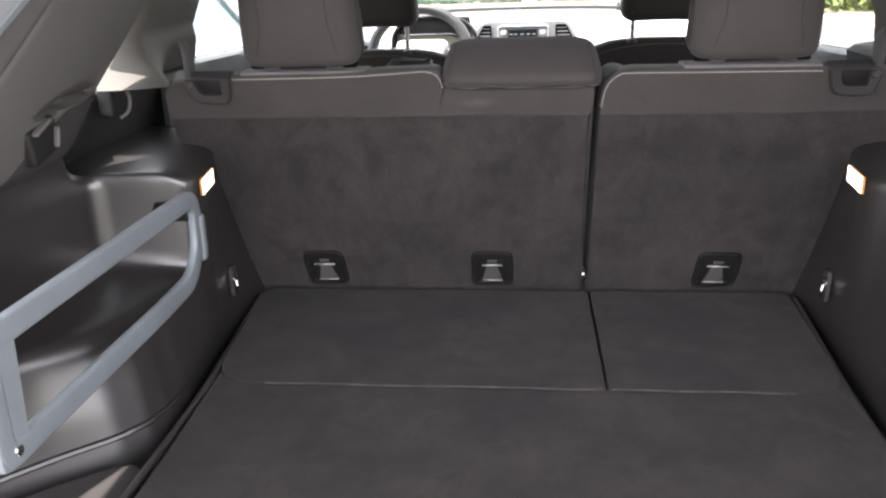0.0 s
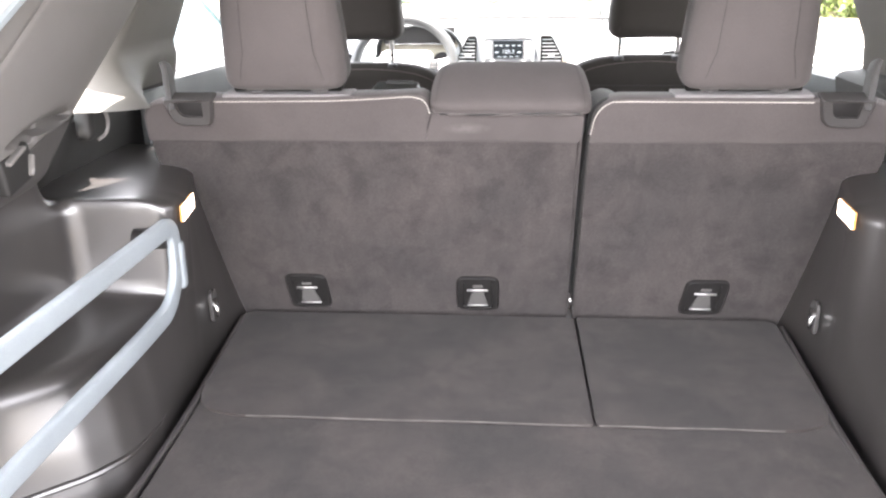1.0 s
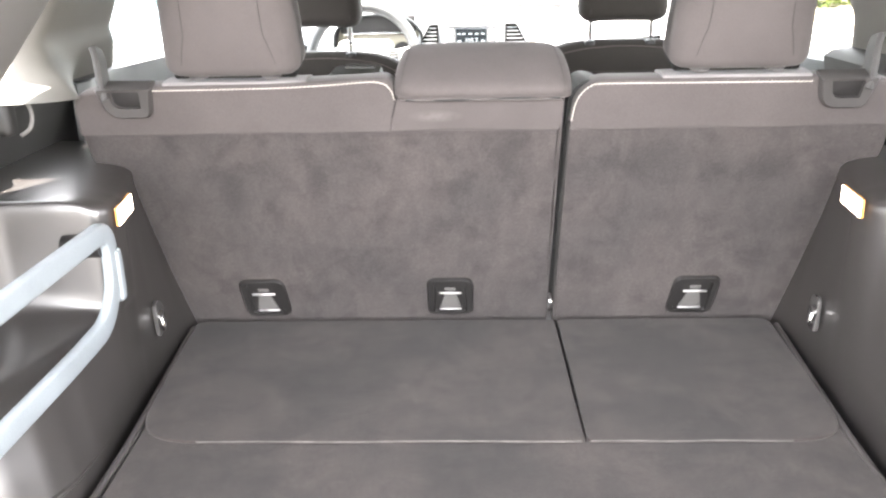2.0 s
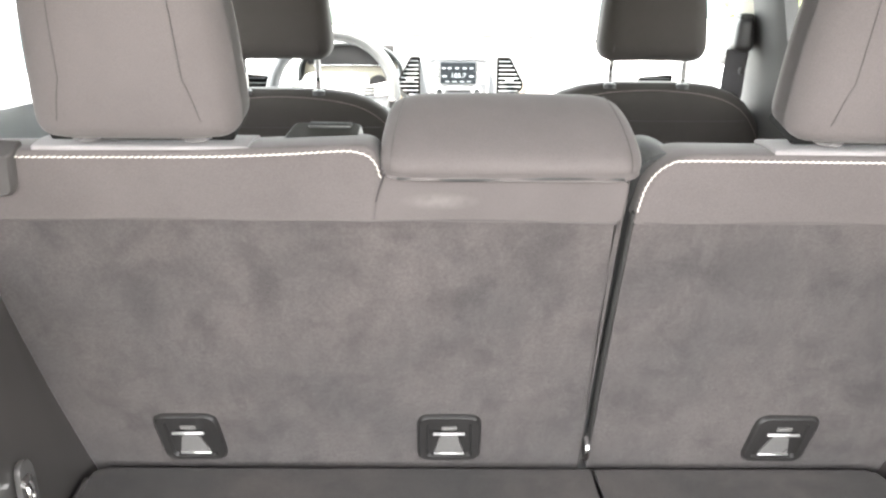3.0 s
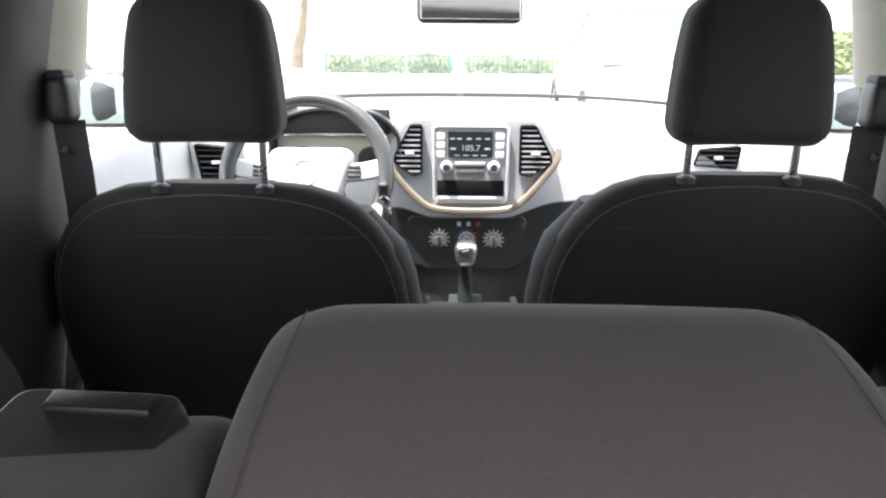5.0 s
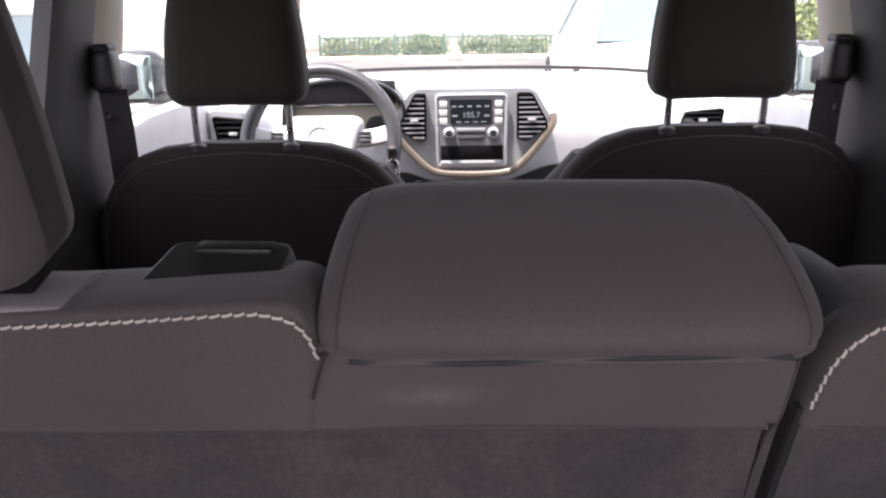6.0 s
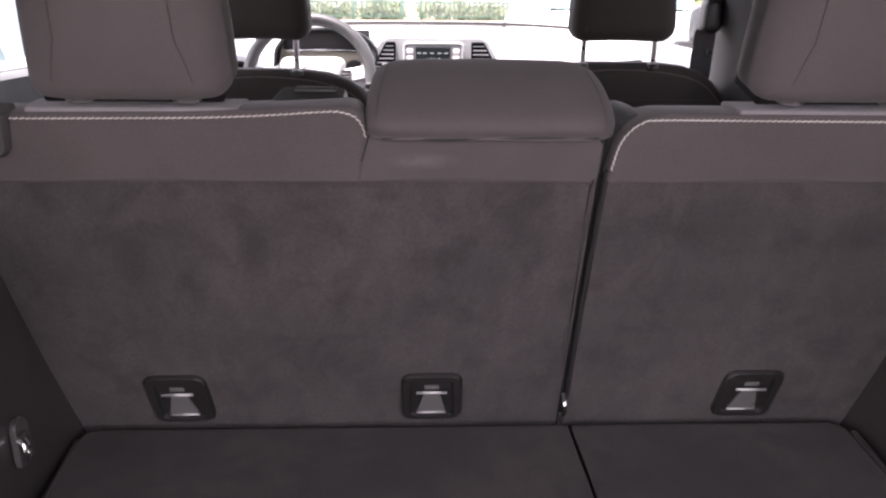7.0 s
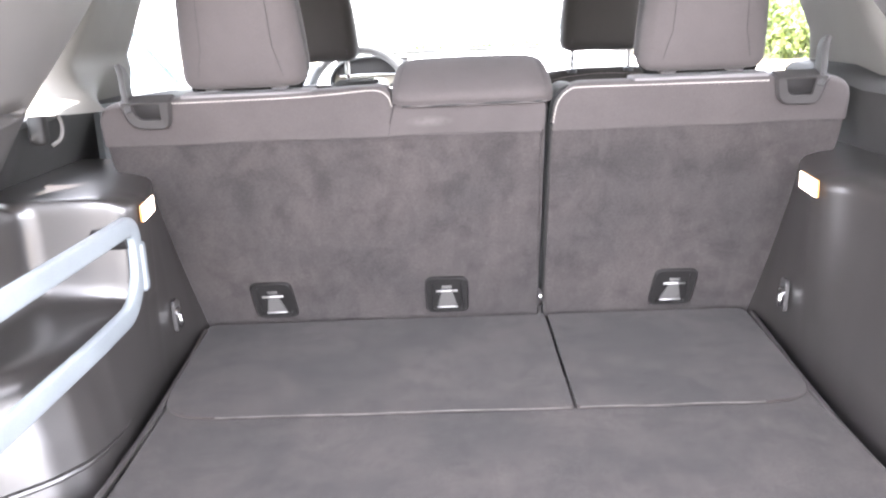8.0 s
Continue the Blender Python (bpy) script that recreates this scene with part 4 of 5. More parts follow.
def head_ring(x, shrink, per=4):
    """One cross-section of the wedge-shaped middle headrest; it narrows towards its crest."""
    ring = []
    for p in spline([(0, y, z) for y, z in HEAD_PROFILE], per, True):
        y, z = lerp(1.262, p.y, shrink), lerp(0.452, p.z, shrink)
        k = 1.0 - 0.105 * max(0.0, (z - 0.445) / 0.06) ** 2.1
        ring.append((x * k * (1.03 if x > 0 else 1.0), y, z + 0.003 * math.cos(x * 10) * max(0.0, (z - 0.44) / 0.064)))
    return ring


steps = [(-0.1360 + 0.036 * (1 - math.cos(k * math.pi / 16)), 0.66 + 0.34 * math.sin(k * math.pi / 16) ** 0.7) for k in range(8)]
rows = steps + [(x, 1.0) for x in (-0.098, -0.07, -0.035, 0.0, 0.035, 0.07, 0.098)] + [(-x, r) for x, r in reversed(steps)]
mh = part("middle_headrest", loft([head_ring(x, r) for x, r in rows]), CLOTH, wide_seat, "low wide cloth middle headrest", SEAT.inverted(), angle=70)
for s in (-1, 1):
    ring = head_ring(s * 0.1225, 0.950)
    line = [(x + s * 0.0006, y - 0.0008, z + 0.0008) for x, y, z in ring[6:34]]
    part("seam", tube(line, 0.0004, 6, up=(1, 0, 0)), SEAM, mh)

# dark tube paints the shadow gap under the overhanging headrest
part("crease_shade", tube([(lerp(-0.117, 0.120, k / 12), 1.1850 + 0.0010 * math.sin(k * 1.3), 0.4318 - 0.0012 * math.sin(k * 0.5)) for k in range(13)], 0.0016, 8), RUBBER, mh)

# release paddle on the shoulder, left of the middle headrest
pm = SEAT.inverted() @ pose(-0.2000, 1.243, 0.4520, 11, 0, -5)
bm = bmesh.new()
loft([[Vector((x * a, y * b + c, z)) for x, y in round_outline([(-0.043, -0.038), (0.043, -0.038), (0.039, 0.038), (-0.039, 0.038)], 0.010)] for a, b, c, z in ((1.04, 1.0, 0, -0.016), (1.03, 1.0, 0, 0.003), (0.99, 0.975, 0, 0.0120), (0.955, 0.93, 0.001, 0.0160), (0.93, 0.90, 0.001, 0.0165))], bm)
paddle = part("release_paddle", bm, PADDLE, wide_seat, "dark plastic seat release paddle", pm, angle=30)
part("paddle_slide", box((-0.020, 0.020, 0.0150), (0.028, 0.033, 0.0195), 0.0015), PADDLE, paddle)
part("paddle_edge", tube([(-0.040, -0.0390, 0.0040), (0.040, -0.0390, 0.0040)], 0.0012, 6), PILLAR, paddle)

narrow_seat = thing("rear_seat_back", SEAT, "narrow dark grey cloth rear seat back with carpeted rear panel", "car seat", "rear seat backs")
outline = round_outline([(0.1335, -0.030), (0.545, -0.030), (0.598, 0.290), (0.640, 0.335), (0.640, 0.430), (0.142, 0.430), (0.139, 0.34)], [0.010, 0.012, 0.04, 0.03, 0.002, 0.004, 0.02])
part("back_panel", prism(outline, 0.0, 0.11, "y", 0.009, 3), CARPET, narrow_seat, "brushed charcoal carpet back panel", angle=60)
shoulder = round_outline([(0.1380, 0.403), (0.645, 0.405), (0.640, 0.474), (0.560, 0.4835), (0.178, 0.4845), (0.146, 0.458)], [0.004, 0.004, 0.035, 0.05, 0.035, 0.03], 7)
part("shoulder_cover", crowned(shoulder), CLOTH, narrow_seat, "smooth grey cloth shoulder", angle=60)
# darker cloth here puts the shade of the split into the bolster's colour
part("side_bolster", flat_top(prism(round_outline([(0.1330, 0.02), (0.150, 0.02), (0.160, 0.40), (0.200, 0.470), (0.166, 0.484), (0.139, 0.462), (0.1345, 0.40)], [0.004, 0.004, 0.02, 0.01, 0.02, 0.02, 0.03], 5), 0.022, 0.15, "y", 0.006, 3)), CLOTH_SIDE, narrow_seat, "cloth bolster darkened for the shade in the split", angle=60)
seam_line = spline([(0.1405, -0.0050, 0.4170), (0.1450, -0.0050, 0.4470), (0.1535, -0.0050, 0.4655), (0.1670, -0.0050, 0.4775), (0.1860, -0.0050, 0.4810), (0.30, -0.0048, 0.4805), (0.500, -0.0048, 0.4795)], 8)
part("stitching", stitches(seam_line, 0.0066), THREAD, narrow_seat, "pale double stitching")
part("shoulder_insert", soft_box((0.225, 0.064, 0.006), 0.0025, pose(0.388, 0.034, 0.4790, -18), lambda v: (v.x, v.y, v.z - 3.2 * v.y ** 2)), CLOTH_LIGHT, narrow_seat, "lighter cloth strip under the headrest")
part("edge_piping", tube(spline([(0.1395, 0.003, 0.412), (0.1375, 0.003, 0.34), (0.1335, 0.003, 0.20), (0.1330, 0.003, 0.02)], 6), 0.0035, 8, up=(0, 1, 0)), PILLAR_DARK, narrow_seat)
part("panel_seam", tube([(lerp(0.150, 0.628, k / 14), -0.0030, 0.4020 - 0.002 * math.sin(k * 0.9)) for k in range(15)], 0.0010, 6, up=(0, 1, 0)), SEAM, narrow_seat)
latch(narrow_seat, 0.386, 0.11)
belt_pocket(narrow_seat, 1)
rear_headrest(narrow_seat, 0.386)
# seat latch striker low in the split
solid("seat_striker", tube(spline([(0.124, 1.322, 0.020), (0.125, 1.306, 0.030), (0.125, 1.303, 0.045), (0.124, 1.316, 0.055)], 5), 0.003, 8, up=(1, 0, 0)), CHROME, "small bright metal striker in the seat split", "striker")


# ---- front seats ----
def front_seat(xc, lift, label, head_drop=0.0, head_shift=0.0):
    seat = thing("front_seat", pose(xc, 2.30, -0.46 + lift), label, "car seat", "front seats")

    def ring(z, hw, th, n=28):
        yc = 2.235 + (0.40 - z) * 0.30 - 2.30
        pts = []
        for k in range(n):
            a = 2 * math.pi * k / n
            c, s = math.cos(a), math.sin(a)
            pts.append((hw * math.copysign(abs(c) ** 0.55, c), yc + th / 2 * math.copysign(abs(s) ** 0.6, s), z + 0.46))
        return pts

    rows = [(-0.22, 0.255, 0.13), (-0.05, 0.285, 0.14), (0.08, 0.300, 0.14), (0.16, 0.300, 0.135), (0.23, 0.290, 0.13), (0.28, 0.272, 0.125), (0.315, 0.250, 0.115), (0.345, 0.224, 0.105), (0.366, 0.192, 0.090), (0.381, 0.150, 0.068), (0.389, 0.085, 0.040)]
    back = part("backrest", loft([ring(z + 0.012, w, t) for z, w, t in rows]), CLOTH_FRONT, seat, "dark cloth backrest", angle=60)
    # stitched border that follows the rounded shoulders
    def back_y(x, z):
        """Rear face of the backrest at a place."""
        hw, th = along([(r[0], r[1]) for r in rows], z), along([(r[0], r[2]) for r in rows], z)
        c = min(1.0, abs(x) / hw) ** (1 / 0.55)
        return 2.235 + (0.40 - z - 0.012) * 0.30 - 2.30 - th / 2 * max(0.0, 1 - c * c) ** 0.3

    half = [(0.278, 0.10), (0.280, 0.17), (0.273, 0.218), (0.258, 0.262), (0.236, 0.300), (0.206, 0.331), (0.166, 0.353), (0.112, 0.366), (0.055, 0.372), (0.0, 0.374)]
    ends = [(-x, z) for x, z in half] + [(x, z) for x, z in reversed(half[:-1])]
    border = [(p[0], back_y(p[0], p[2]) - 0.0012, p[2] + 0.472) for p in spline([(x, 0, z) for x, z in ends], 4)]
    part("seam", stitches(border, 0.008, r=0.0006), FINE_THREAD, back, "fine grey seam")
    cross = [lerp(-0.235, 0.235, k / 16) for k in range(17)]
    part("seam", tube([(x, back_y(x, 0.306) - 0.0004, 0.306 + 0.472) for x in cross], 0.0010, 6), DARK_THREAD, back)
    for s in (-1, 1):
        side = []
        for z in (0.02, 0.10, 0.16, 0.22, 0.27, 0.31, 0.335):
            hw = along([(r[0], r[1]) for r in rows], z)
            yc, rr = 2.235 + (0.40 - z) * 0.30 - 2.30 + 0.035, 0.050 * (1.0 if z < 0.3 else 0.7)
            side.append([(s * (hw - 0.022) + rr * 0.75 * math.cos(q), yc + rr * 1.2 * math.sin(q), z + 0.472) for q in (2 * math.pi * k / 14 for k in range(14))])
        part("bolster", loft(side), CLOTH_SIDE, back, "grey cloth side bolster", angle=70)
    part("top_insert", soft_box((0.17, 0.05, 0.008), 0.0035, pose(0, -0.060, 0.853, 6)), CLOTH_LIGHT, back, "lighter cloth strip on the shoulder")
    part("cushion", soft_box((0.52, 0.52, 0.15), 0.05, pose(0, 0.34, 0.24, 6)), CLOTH_FRONT, seat, "dark cloth cushion")
    part("base", box((-0.20, 0.10, 0.0), (0.20, 0.56, 0.18), 0.02), BLACK, seat)
    w, d, h = 0.232, 0.11, 0.215

    def shape(v):
        t = (v.z + h / 2) / h
        return (v.x * (1.0 - 0.20 * t * t), v.y * (1 - 0.15 * t) - 0.006 * math.sin(math.pi * t) * (1 if v.y < 0 else 0), v.z + 0.004 * math.cos(v.x * 12))

    head = part("headrest", soft_box((w, d, h), 0.036, None, shape, 8, 5), CLOTH_FRONT, seat, "dark cloth headrest", pose(head_shift, -0.100, 0.46 + 0.465 - head_drop + h / 2))
    for s in (-1, 1):
        line = []
        for k in range(13):
            t = lerp(0.97, 0.10, k / 12)
            v = shape(Vector((s * 0.082, -d / 2, -h / 2 + h * t)))
            line.append((v[0] + s * 0.010 * max(0, (0.4 - t) / 0.4), v[1] + 0.002, v[2]))
        part("seam", tube(line, 0.0010, 6, up=(0, 1, 0)), DARK_THREAD, head)
        part("post", tube([(s * 0.080, 0.006, -h / 2 - 0.062 + head_drop), (s * 0.080, 0.0, -h / 2 + 0.02)], 0.0062, 12, up=(0, 1, 0)), STEEL, head, "steel headrest post")
        part("post_collar", turned([(0.0, -0.012), (0.014, -0.012), (0.014, -0.003), (0.010, 0.0), (0.0, 0.0)], 18, m=Matrix.Translation((s * 0.080, 0.006, -h / 2 - 0.064 + head_drop))), BLACK, head)
    return seat


front_seat(-0.415, 0, "dark cloth driver seat with a headrest on two steel posts")
front_seat(0.395, 0.020, "dark cloth passenger seat with a headrest on two steel posts", 0.018, -0.009)


# ---- fittings of the load space ----
rail = thing("cargo_rail", pose(-0.532, 0.74, 0.22), "grey metal accessory rail loop on the side trim", "cargo rail")
loop = round_outline([(0.262, 0.068), (0.258, -0.020), (0.215, -0.062), (0.10, -0.066), (-0.305, -0.066), (-0.305, 0.068)], [0.035, 0.04, 0.07, 0.05, 0.022, 0.022], 7)
section = round_outline([(-0.007, -0.0155), (0.007, -0.0155), (0.007, 0.0155), (-0.007, 0.0155)], 0.005, 3)
bm = sweep([(0, p[0], p[1]) for p in loop], [(b, a) for a, b in section], closed=True, up=(1, 0, 0))
part("loop", bm, BAR, rail, "grey painted flat bar loop", angle=50)
part("end_plate", prism(round_outline([(-0.318, -0.078), (-0.268, -0.078), (-0.258, 0.075), (-0.318, 0.080)], 0.012), -0.008, 0.006, "x", 0.003), BAR, rail, "wide grey end plate")
for y, z in ((0.262, 0.045), (-0.285, -0.06)):
    part("mount", turned([(0.0, -0.055), (0.016, -0.055), (0.016, 0.0), (0.0, 0.0)], 14, m=Matrix.Translation((-0.004, y - 0.01, z)) @ pose(0, 0, 0, 0, 90, 0)), BLACK, rail)
part("front_bracket", soft_box((0.016, 0.020, 0.080), 0.006, pose(0.002, 0.272, -0.005)), BAR, rail)
part("screw", turned([(0.0, 0.0), (0.007, 0.0), (0.006, 0.003), (0.0, 0.004)], 12, m=Matrix.Translation((0.006, -0.290, -0.062)) @ pose(0, 0, 0, 0, 90, 0)), CHROME, rail)

for s in (-1, 1):
    # lamp lens set in the corner of the trim
    lamp = thing("cargo_lamp", pose(s * 0.5300, 1.066, 0.297, 0, 0, 8 if s < 0 else -5), "small glowing warm white cargo lamp in the side trim", "lamp", "cargo lamps")
    outline = [(-0.041, -0.0130), (0.040, -0.0120), (0.041, 0.0130), (-0.039, 0.0125)]
    part("lens", prism(round_outline(outline, 0.0015), -s * 0.0030, s * 0.001, "x", 0.0006), LAMP, lamp)
    outline = [(-0.0418, -0.0138), (0.0408, -0.0128), (0.0418, 0.0138), (-0.0398, 0.0133)]
    part("rim", prism(round_outline(outline, 0.0015), -s * 0.0022, s * 0.002, "x"), AMBER, lamp, "amber rim")
    # lashing hook
    hook = thing("lashing_hook", pose(s * 0.5370, 1.158, 0.082, 0, s * 4), "chromed folding lashing hook on a grey plate", "hook", "lashing hooks")
    part("plate", prism(round_outline([(-0.016, -0.028), (0.018, -0.026), (0.018, 0.022), (0.004, 0.032), (-0.012, 0.026)], 0.007), -s * 0.003, s * 0.004, "x", 0.0012), HOOK_PLATE, hook, "grey hook plate")
    part("ring", tube(spline([(-s * 0.003, -0.012, 0.008), (-s * 0.009, -0.014, 0.004), (-s * 0.011, -0.015, -0.010), (-s * 0.008, -0.010, -0.018), (-s * 0.006, 0.000, -0.016), (-s * 0.006, 0.002, -0.004), (-s * 0.003, 0.000, 0.008)], 6), 0.0026, 8), CHROME, hook, "chromed wire ring")
    # raised black patch stands for the shade in the plate's hole
    part("recess", prism(round_outline([(-0.010, -0.014), (0.008, -0.016), (0.009, 0.012), (-0.006, 0.014)], 0.005), -s * 0.0045, -s * 0.002, "x"), BLACK, hook, "black patch for the shaded hole behind the ring")
    part("hinge", turned([(0.0, -0.009), (0.0045, -0.009), (0.0045, 0.007), (0.0, 0.007)], 12, m=Matrix.Translation((-s * 0.003, -0.005, 0.009)) @ pose(0, 0, 0, 90, 0, 0)), STEEL, hook)

# belt hook on the quarter panel, coat hook in the rear pillar
for s in (-1, 1):
    clip = thing("belt_clip", pose(s * 0.696, 1.130, 0.424), "grey plastic belt clip with a lip paler for sunlight", "belt clip", "belt clips")
    part("body", soft_box((0.028, 0.030, 0.054), 0.011, pose(s * 0.016, -0.010, 0)), PILLAR_DARK, clip)
    # paler grey than the body stands for sun on the lip
    part("lip", sweep(spline([(-s * 0.002, 0.000, 0.028), (-s * 0.007, 0.016, 0.020), (-s * 0.008, 0.024, 0.000), (-s * 0.004, 0.020, -0.020), (s * 0.006, 0.008, -0.030)], 6), disc(0.0034, 8)), PILLAR, clip, "curved lip in paler grey for sunlight")
    seat_hook = thing("pillar_hook", pose(s * 0.664, 0.828, 0.420), "grey plastic hook recessed in the rear pillar trim", "hook", "pillar hooks")
    # solid dark block stands for the shade inside the hook's recess
    part("recess", soft_box((0.020, 0.076, 0.052), 0.006, pose(s * 0.007, 0.001, -0.003, 12)), PILLAR_DARK, seat_hook)
    part("lever", soft_box((0.012, 0.046, 0.0065), 0.003, pose(-s * 0.005, -0.008, 0.017, 20)), PILLAR, seat_hook)
    part("tongue", soft_box((0.010, 0.0065, 0.030), 0.003, pose(-s * 0.005, 0.026, -0.003, -16)), PILLAR, seat_hook)

# ---- seat belts at the middle pillars ----
for s in (-1, 1):
    belt = thing("seat_belt", pose(-0.660 if s < 0 else 0.607, 2.26, 0.52), "dark seat belt hanging from a black pillar anchor", "seat belt", "seat belts")
    anchor = part("anchor", soft_box((0.042, 0.056, 0.076), 0.017, None, lambda v: (v.x * (1 - 0.10 * (v.z / 0.043)), v.y, v.z)), BLACK, belt, "black plastic belt anchor", pose(0, 0, 0.004))
    part("anchor_cap", soft_box((0.030, 0.042, 0.014), 0.006, pose(0, 0, 0.038)), PILLAR_DARK, anchor)
    strap = spline([(-s * 0.006, 0.004, -0.030), (-s * 0.010, 0.006, -0.10), (-s * 0.006, 0.024, -0.22), (s * 0.020, 0.075, -0.40), (s * 0.040, 0.10, -0.70)], 8)
    part("strap", sweep(strap, [(-0.024, -0.0008), (0.024, -0.0008), (0.024, 0.0008), (-0.024, 0.0008)], up=(s * 0.35, 1, 0)), BELT, belt, "woven belt strap")
    part("button", turned([(0.0, -0.006), (0.008, -0.006), (0.008, 0.0), (0.0, 0.002)], 12, m=Matrix.Translation((-s * 0.004, -0.014, -0.075)) @ pose(0, 0, 0, 0, -s * 90, 0)), BLACK, belt)

# ---- dashboard ----
dash = thing("dashboard", pose(0, 3.15, 0), "grey dashboard with a silver centre stack in bright sun", "dashboard")
profile = [(-0.03, -0.05), (-0.045, 0.10), (-0.05, 0.20), (-0.055, 0.29), (-0.045, 0.352), (-0.015, 0.386), (0.06, 0.405), (0.20, 0.425), (0.40, 0.428), (0.58, 0.40), (0.58, 0.30), (0.15, -0.05)]


def dash_ring(x):
    side = abs(x) / 0.76
    out = []
    for y, z in round_outline(profile, 0.03, 4):
        hood = 0.035 * math.exp(-((x + 0.35) / 0.13) ** 4) * max(0.0, min(1.0, (z - 0.30) / 0.08)) * math.exp(-((y - 0.03) / 0.14) ** 2)
        droop = -0.045 * side ** 3 * max(0.0, min(1.0, z / 0.3))
        knee = 0.05 * max(0.0, 0.2 - z) * (1 if abs(x) > 0.2 else 0)
        out.append((x, y + 0.06 * side ** 2 + knee, z + hood + droop))
    return out


part("top_pad", loft([dash_ring(lerp(-0.76, 0.76, k / 60)) for k in range(61)]), DASH_SUNLIT, dash, "grey vinyl dashboard pad lightened for sunlight", angle=60)
part("cowl_strip", sweep([(lerp(-0.74, 0.74, k / 20), 0.56 - 0.10 * abs(k / 10 - 1) ** 2, 0.434 - 0.03 * abs(k / 10 - 1) ** 3) for k in range(21)], round_outline([(-0.012, -0.006), (0.012, -0.006), (0.012, 0.006), (-0.012, 0.006)], 0.003)), BLACK, dash, "black strip under the windscreen")
part("sensor", turned([(0.0, 0.0), (0.012, 0.0), (0.008, 0.010), (0.0, 0.012)], 12, m=Matrix.Translation((-0.03, 0.50, 0.432))), BLACK, dash)
part("lower_panel", prism(round_outline([(-0.72, 0.17), (-0.30, 0.15), (-0.20, 0.19), (-0.10, 0.155), (0.09, 0.155), (0.20, 0.20), (0.34, 0.215), (0.72, 0.19), (0.72, -0.12), (-0.72, -0.12)], 0.03), -0.062, 0.05, "y", 0.012, 3), DASH_DARK, dash, "dark lower dashboard panel", angle=60)
stack = part("centre_panel", prism(round_outline([(-0.165, 0.408), (0.165, 0.408), (0.215, 0.315), (0.195, 0.268), (0.10, 0.170), (-0.105, 0.170), (-0.205, 0.268), (-0.225, 0.315)], [0.012, 0.012, 0.02, 0.02, 0.03, 0.03, 0.02, 0.02]), -0.085, -0.03, "y", 0.006, 3), STACK, dash, "silver grey centre stack", angle=50)
trim_path = spline([(-0.228, -0.088, 0.335), (-0.222, -0.094, 0.300), (-0.175, -0.096, 0.232), (-0.125, -0.097, 0.180), (-0.085, -0.097, 0.164), (0.0, -0.097, 0.160), (0.080, -0.097, 0.164), (0.118, -0.097, 0.180), (0.165, -0.096, 0.232), (0.212, -0.094, 0.300), (0.218, -0.088, 0.335)], 6)
part("bronze_surround", sweep(trim_path, round_outline([(-0.009, -0.010), (0.009, -0.010), (0.009, 0.010), (-0.009, 0.010)], 0.005, 3), up=(0, -1, 0)), BRONZE, stack, "bronze surround of the centre stack", angle=60)


def vent(parent, outline, n, y0, label, slat):
    """An air vent: a dark cup, a frame, level slats and a tab."""
    xs, zs = [p[0] for p in outline], [p[1] for p in outline]
    rim = round_outline(outline, 0.008)
    cx, cz = sum(xs) / len(xs), sum(zs) / len(zs)
    bm = bmesh.new()
    loft([[(p[0], y0 + 0.01, p[1]) for p in rim], [(p[0], y0 - 0.016, p[1]) for p in rim], [(lerp(p[0], cx, 0.05), y0 - 0.018, lerp(p[1], cz, 0.05)) for p in rim], [(lerp(p[0], cx, 0.09), y0 - 0.015, lerp(p[1], cz, 0.09)) for p in rim], [(lerp(p[0], cx, 0.12), y0 - 0.001, lerp(p[1], cz, 0.12)) for p in rim]], bm)
    v = part("air_vent", bm, PIT, parent, label, angle=50)
    z0, z1 = min(zs), max(zs)
    for k in range(n):
        z = lerp(z0, z1, (k + 1) / (n + 1))
        cuts = []
        for a, b in zip(outline, outline[1:] + outline[:1]):
            if (a[1] - z) * (b[1] - z) <= 0 and a[1] != b[1]:
                cuts.append(lerp(a[0], b[0], (z - a[1]) / (b[1] - a[1])))
        lo, hi = min(cuts) + 0.006, max(cuts) - 0.006
        if hi - lo > 0.01:
            part("slat", box((lo, y0 - 0.0145, z - 0.0015), (hi, y0 - 0.006, z + 0.0015)), slat, v)
    part("tab", box((cx - 0.010, y0 - 0.020, cz - 0.004), (cx + 0.012, y0 - 0.010, cz + 0.004), 0.001), SILVER, v)
    return v


vent(stack, [(-0.158, 0.396), (-0.127, 0.396), (-0.127, 0.262), (-0.150, 0.255), (-0.200, 0.290), (-0.200, 0.312)], 9, -0.0865, "slatted centre air vent", SILVER)
vent(stack, [(0.158, 0.396), (0.117, 0.396), (0.117, 0.262), (0.145, 0.255), (0.200, 0.290), (0.200, 0.312)], 9, -0.0865, "slatted centre air vent", SILVER)
part("vent_surround", prism(round_outline([(-0.748, 0.362), (-0.605, 0.350), (-0.596, 0.236), (-0.725, 0.228)], 0.022), -0.016, 0.02, "y", 0.005), SILVER, dash, "silver surround of the outer vent", angle=50)
vent(dash, [(-0.727, 0.344), (-0.625, 0.334), (-0.618, 0.256), (-0.710, 0.249)], 5, -0.018, "slatted outer air vent", DASH_DARK)
vent(dash, [(0.700, 0.348), (0.590, 0.338), (0.575, 0.296), (0.690, 0.285)], 4, -0.006, "slatted outer air vent", DASH_DARK)

radio = part("radio", prism(round_outline([(-0.101, 0.392), (0.090, 0.392), (0.088, 0.184), (-0.098, 0.184)], 0.014), -0.095, -0.05, "y", 0.003), RADIO, stack, "grey radio unit in a silver frame with a small display", angle=50)
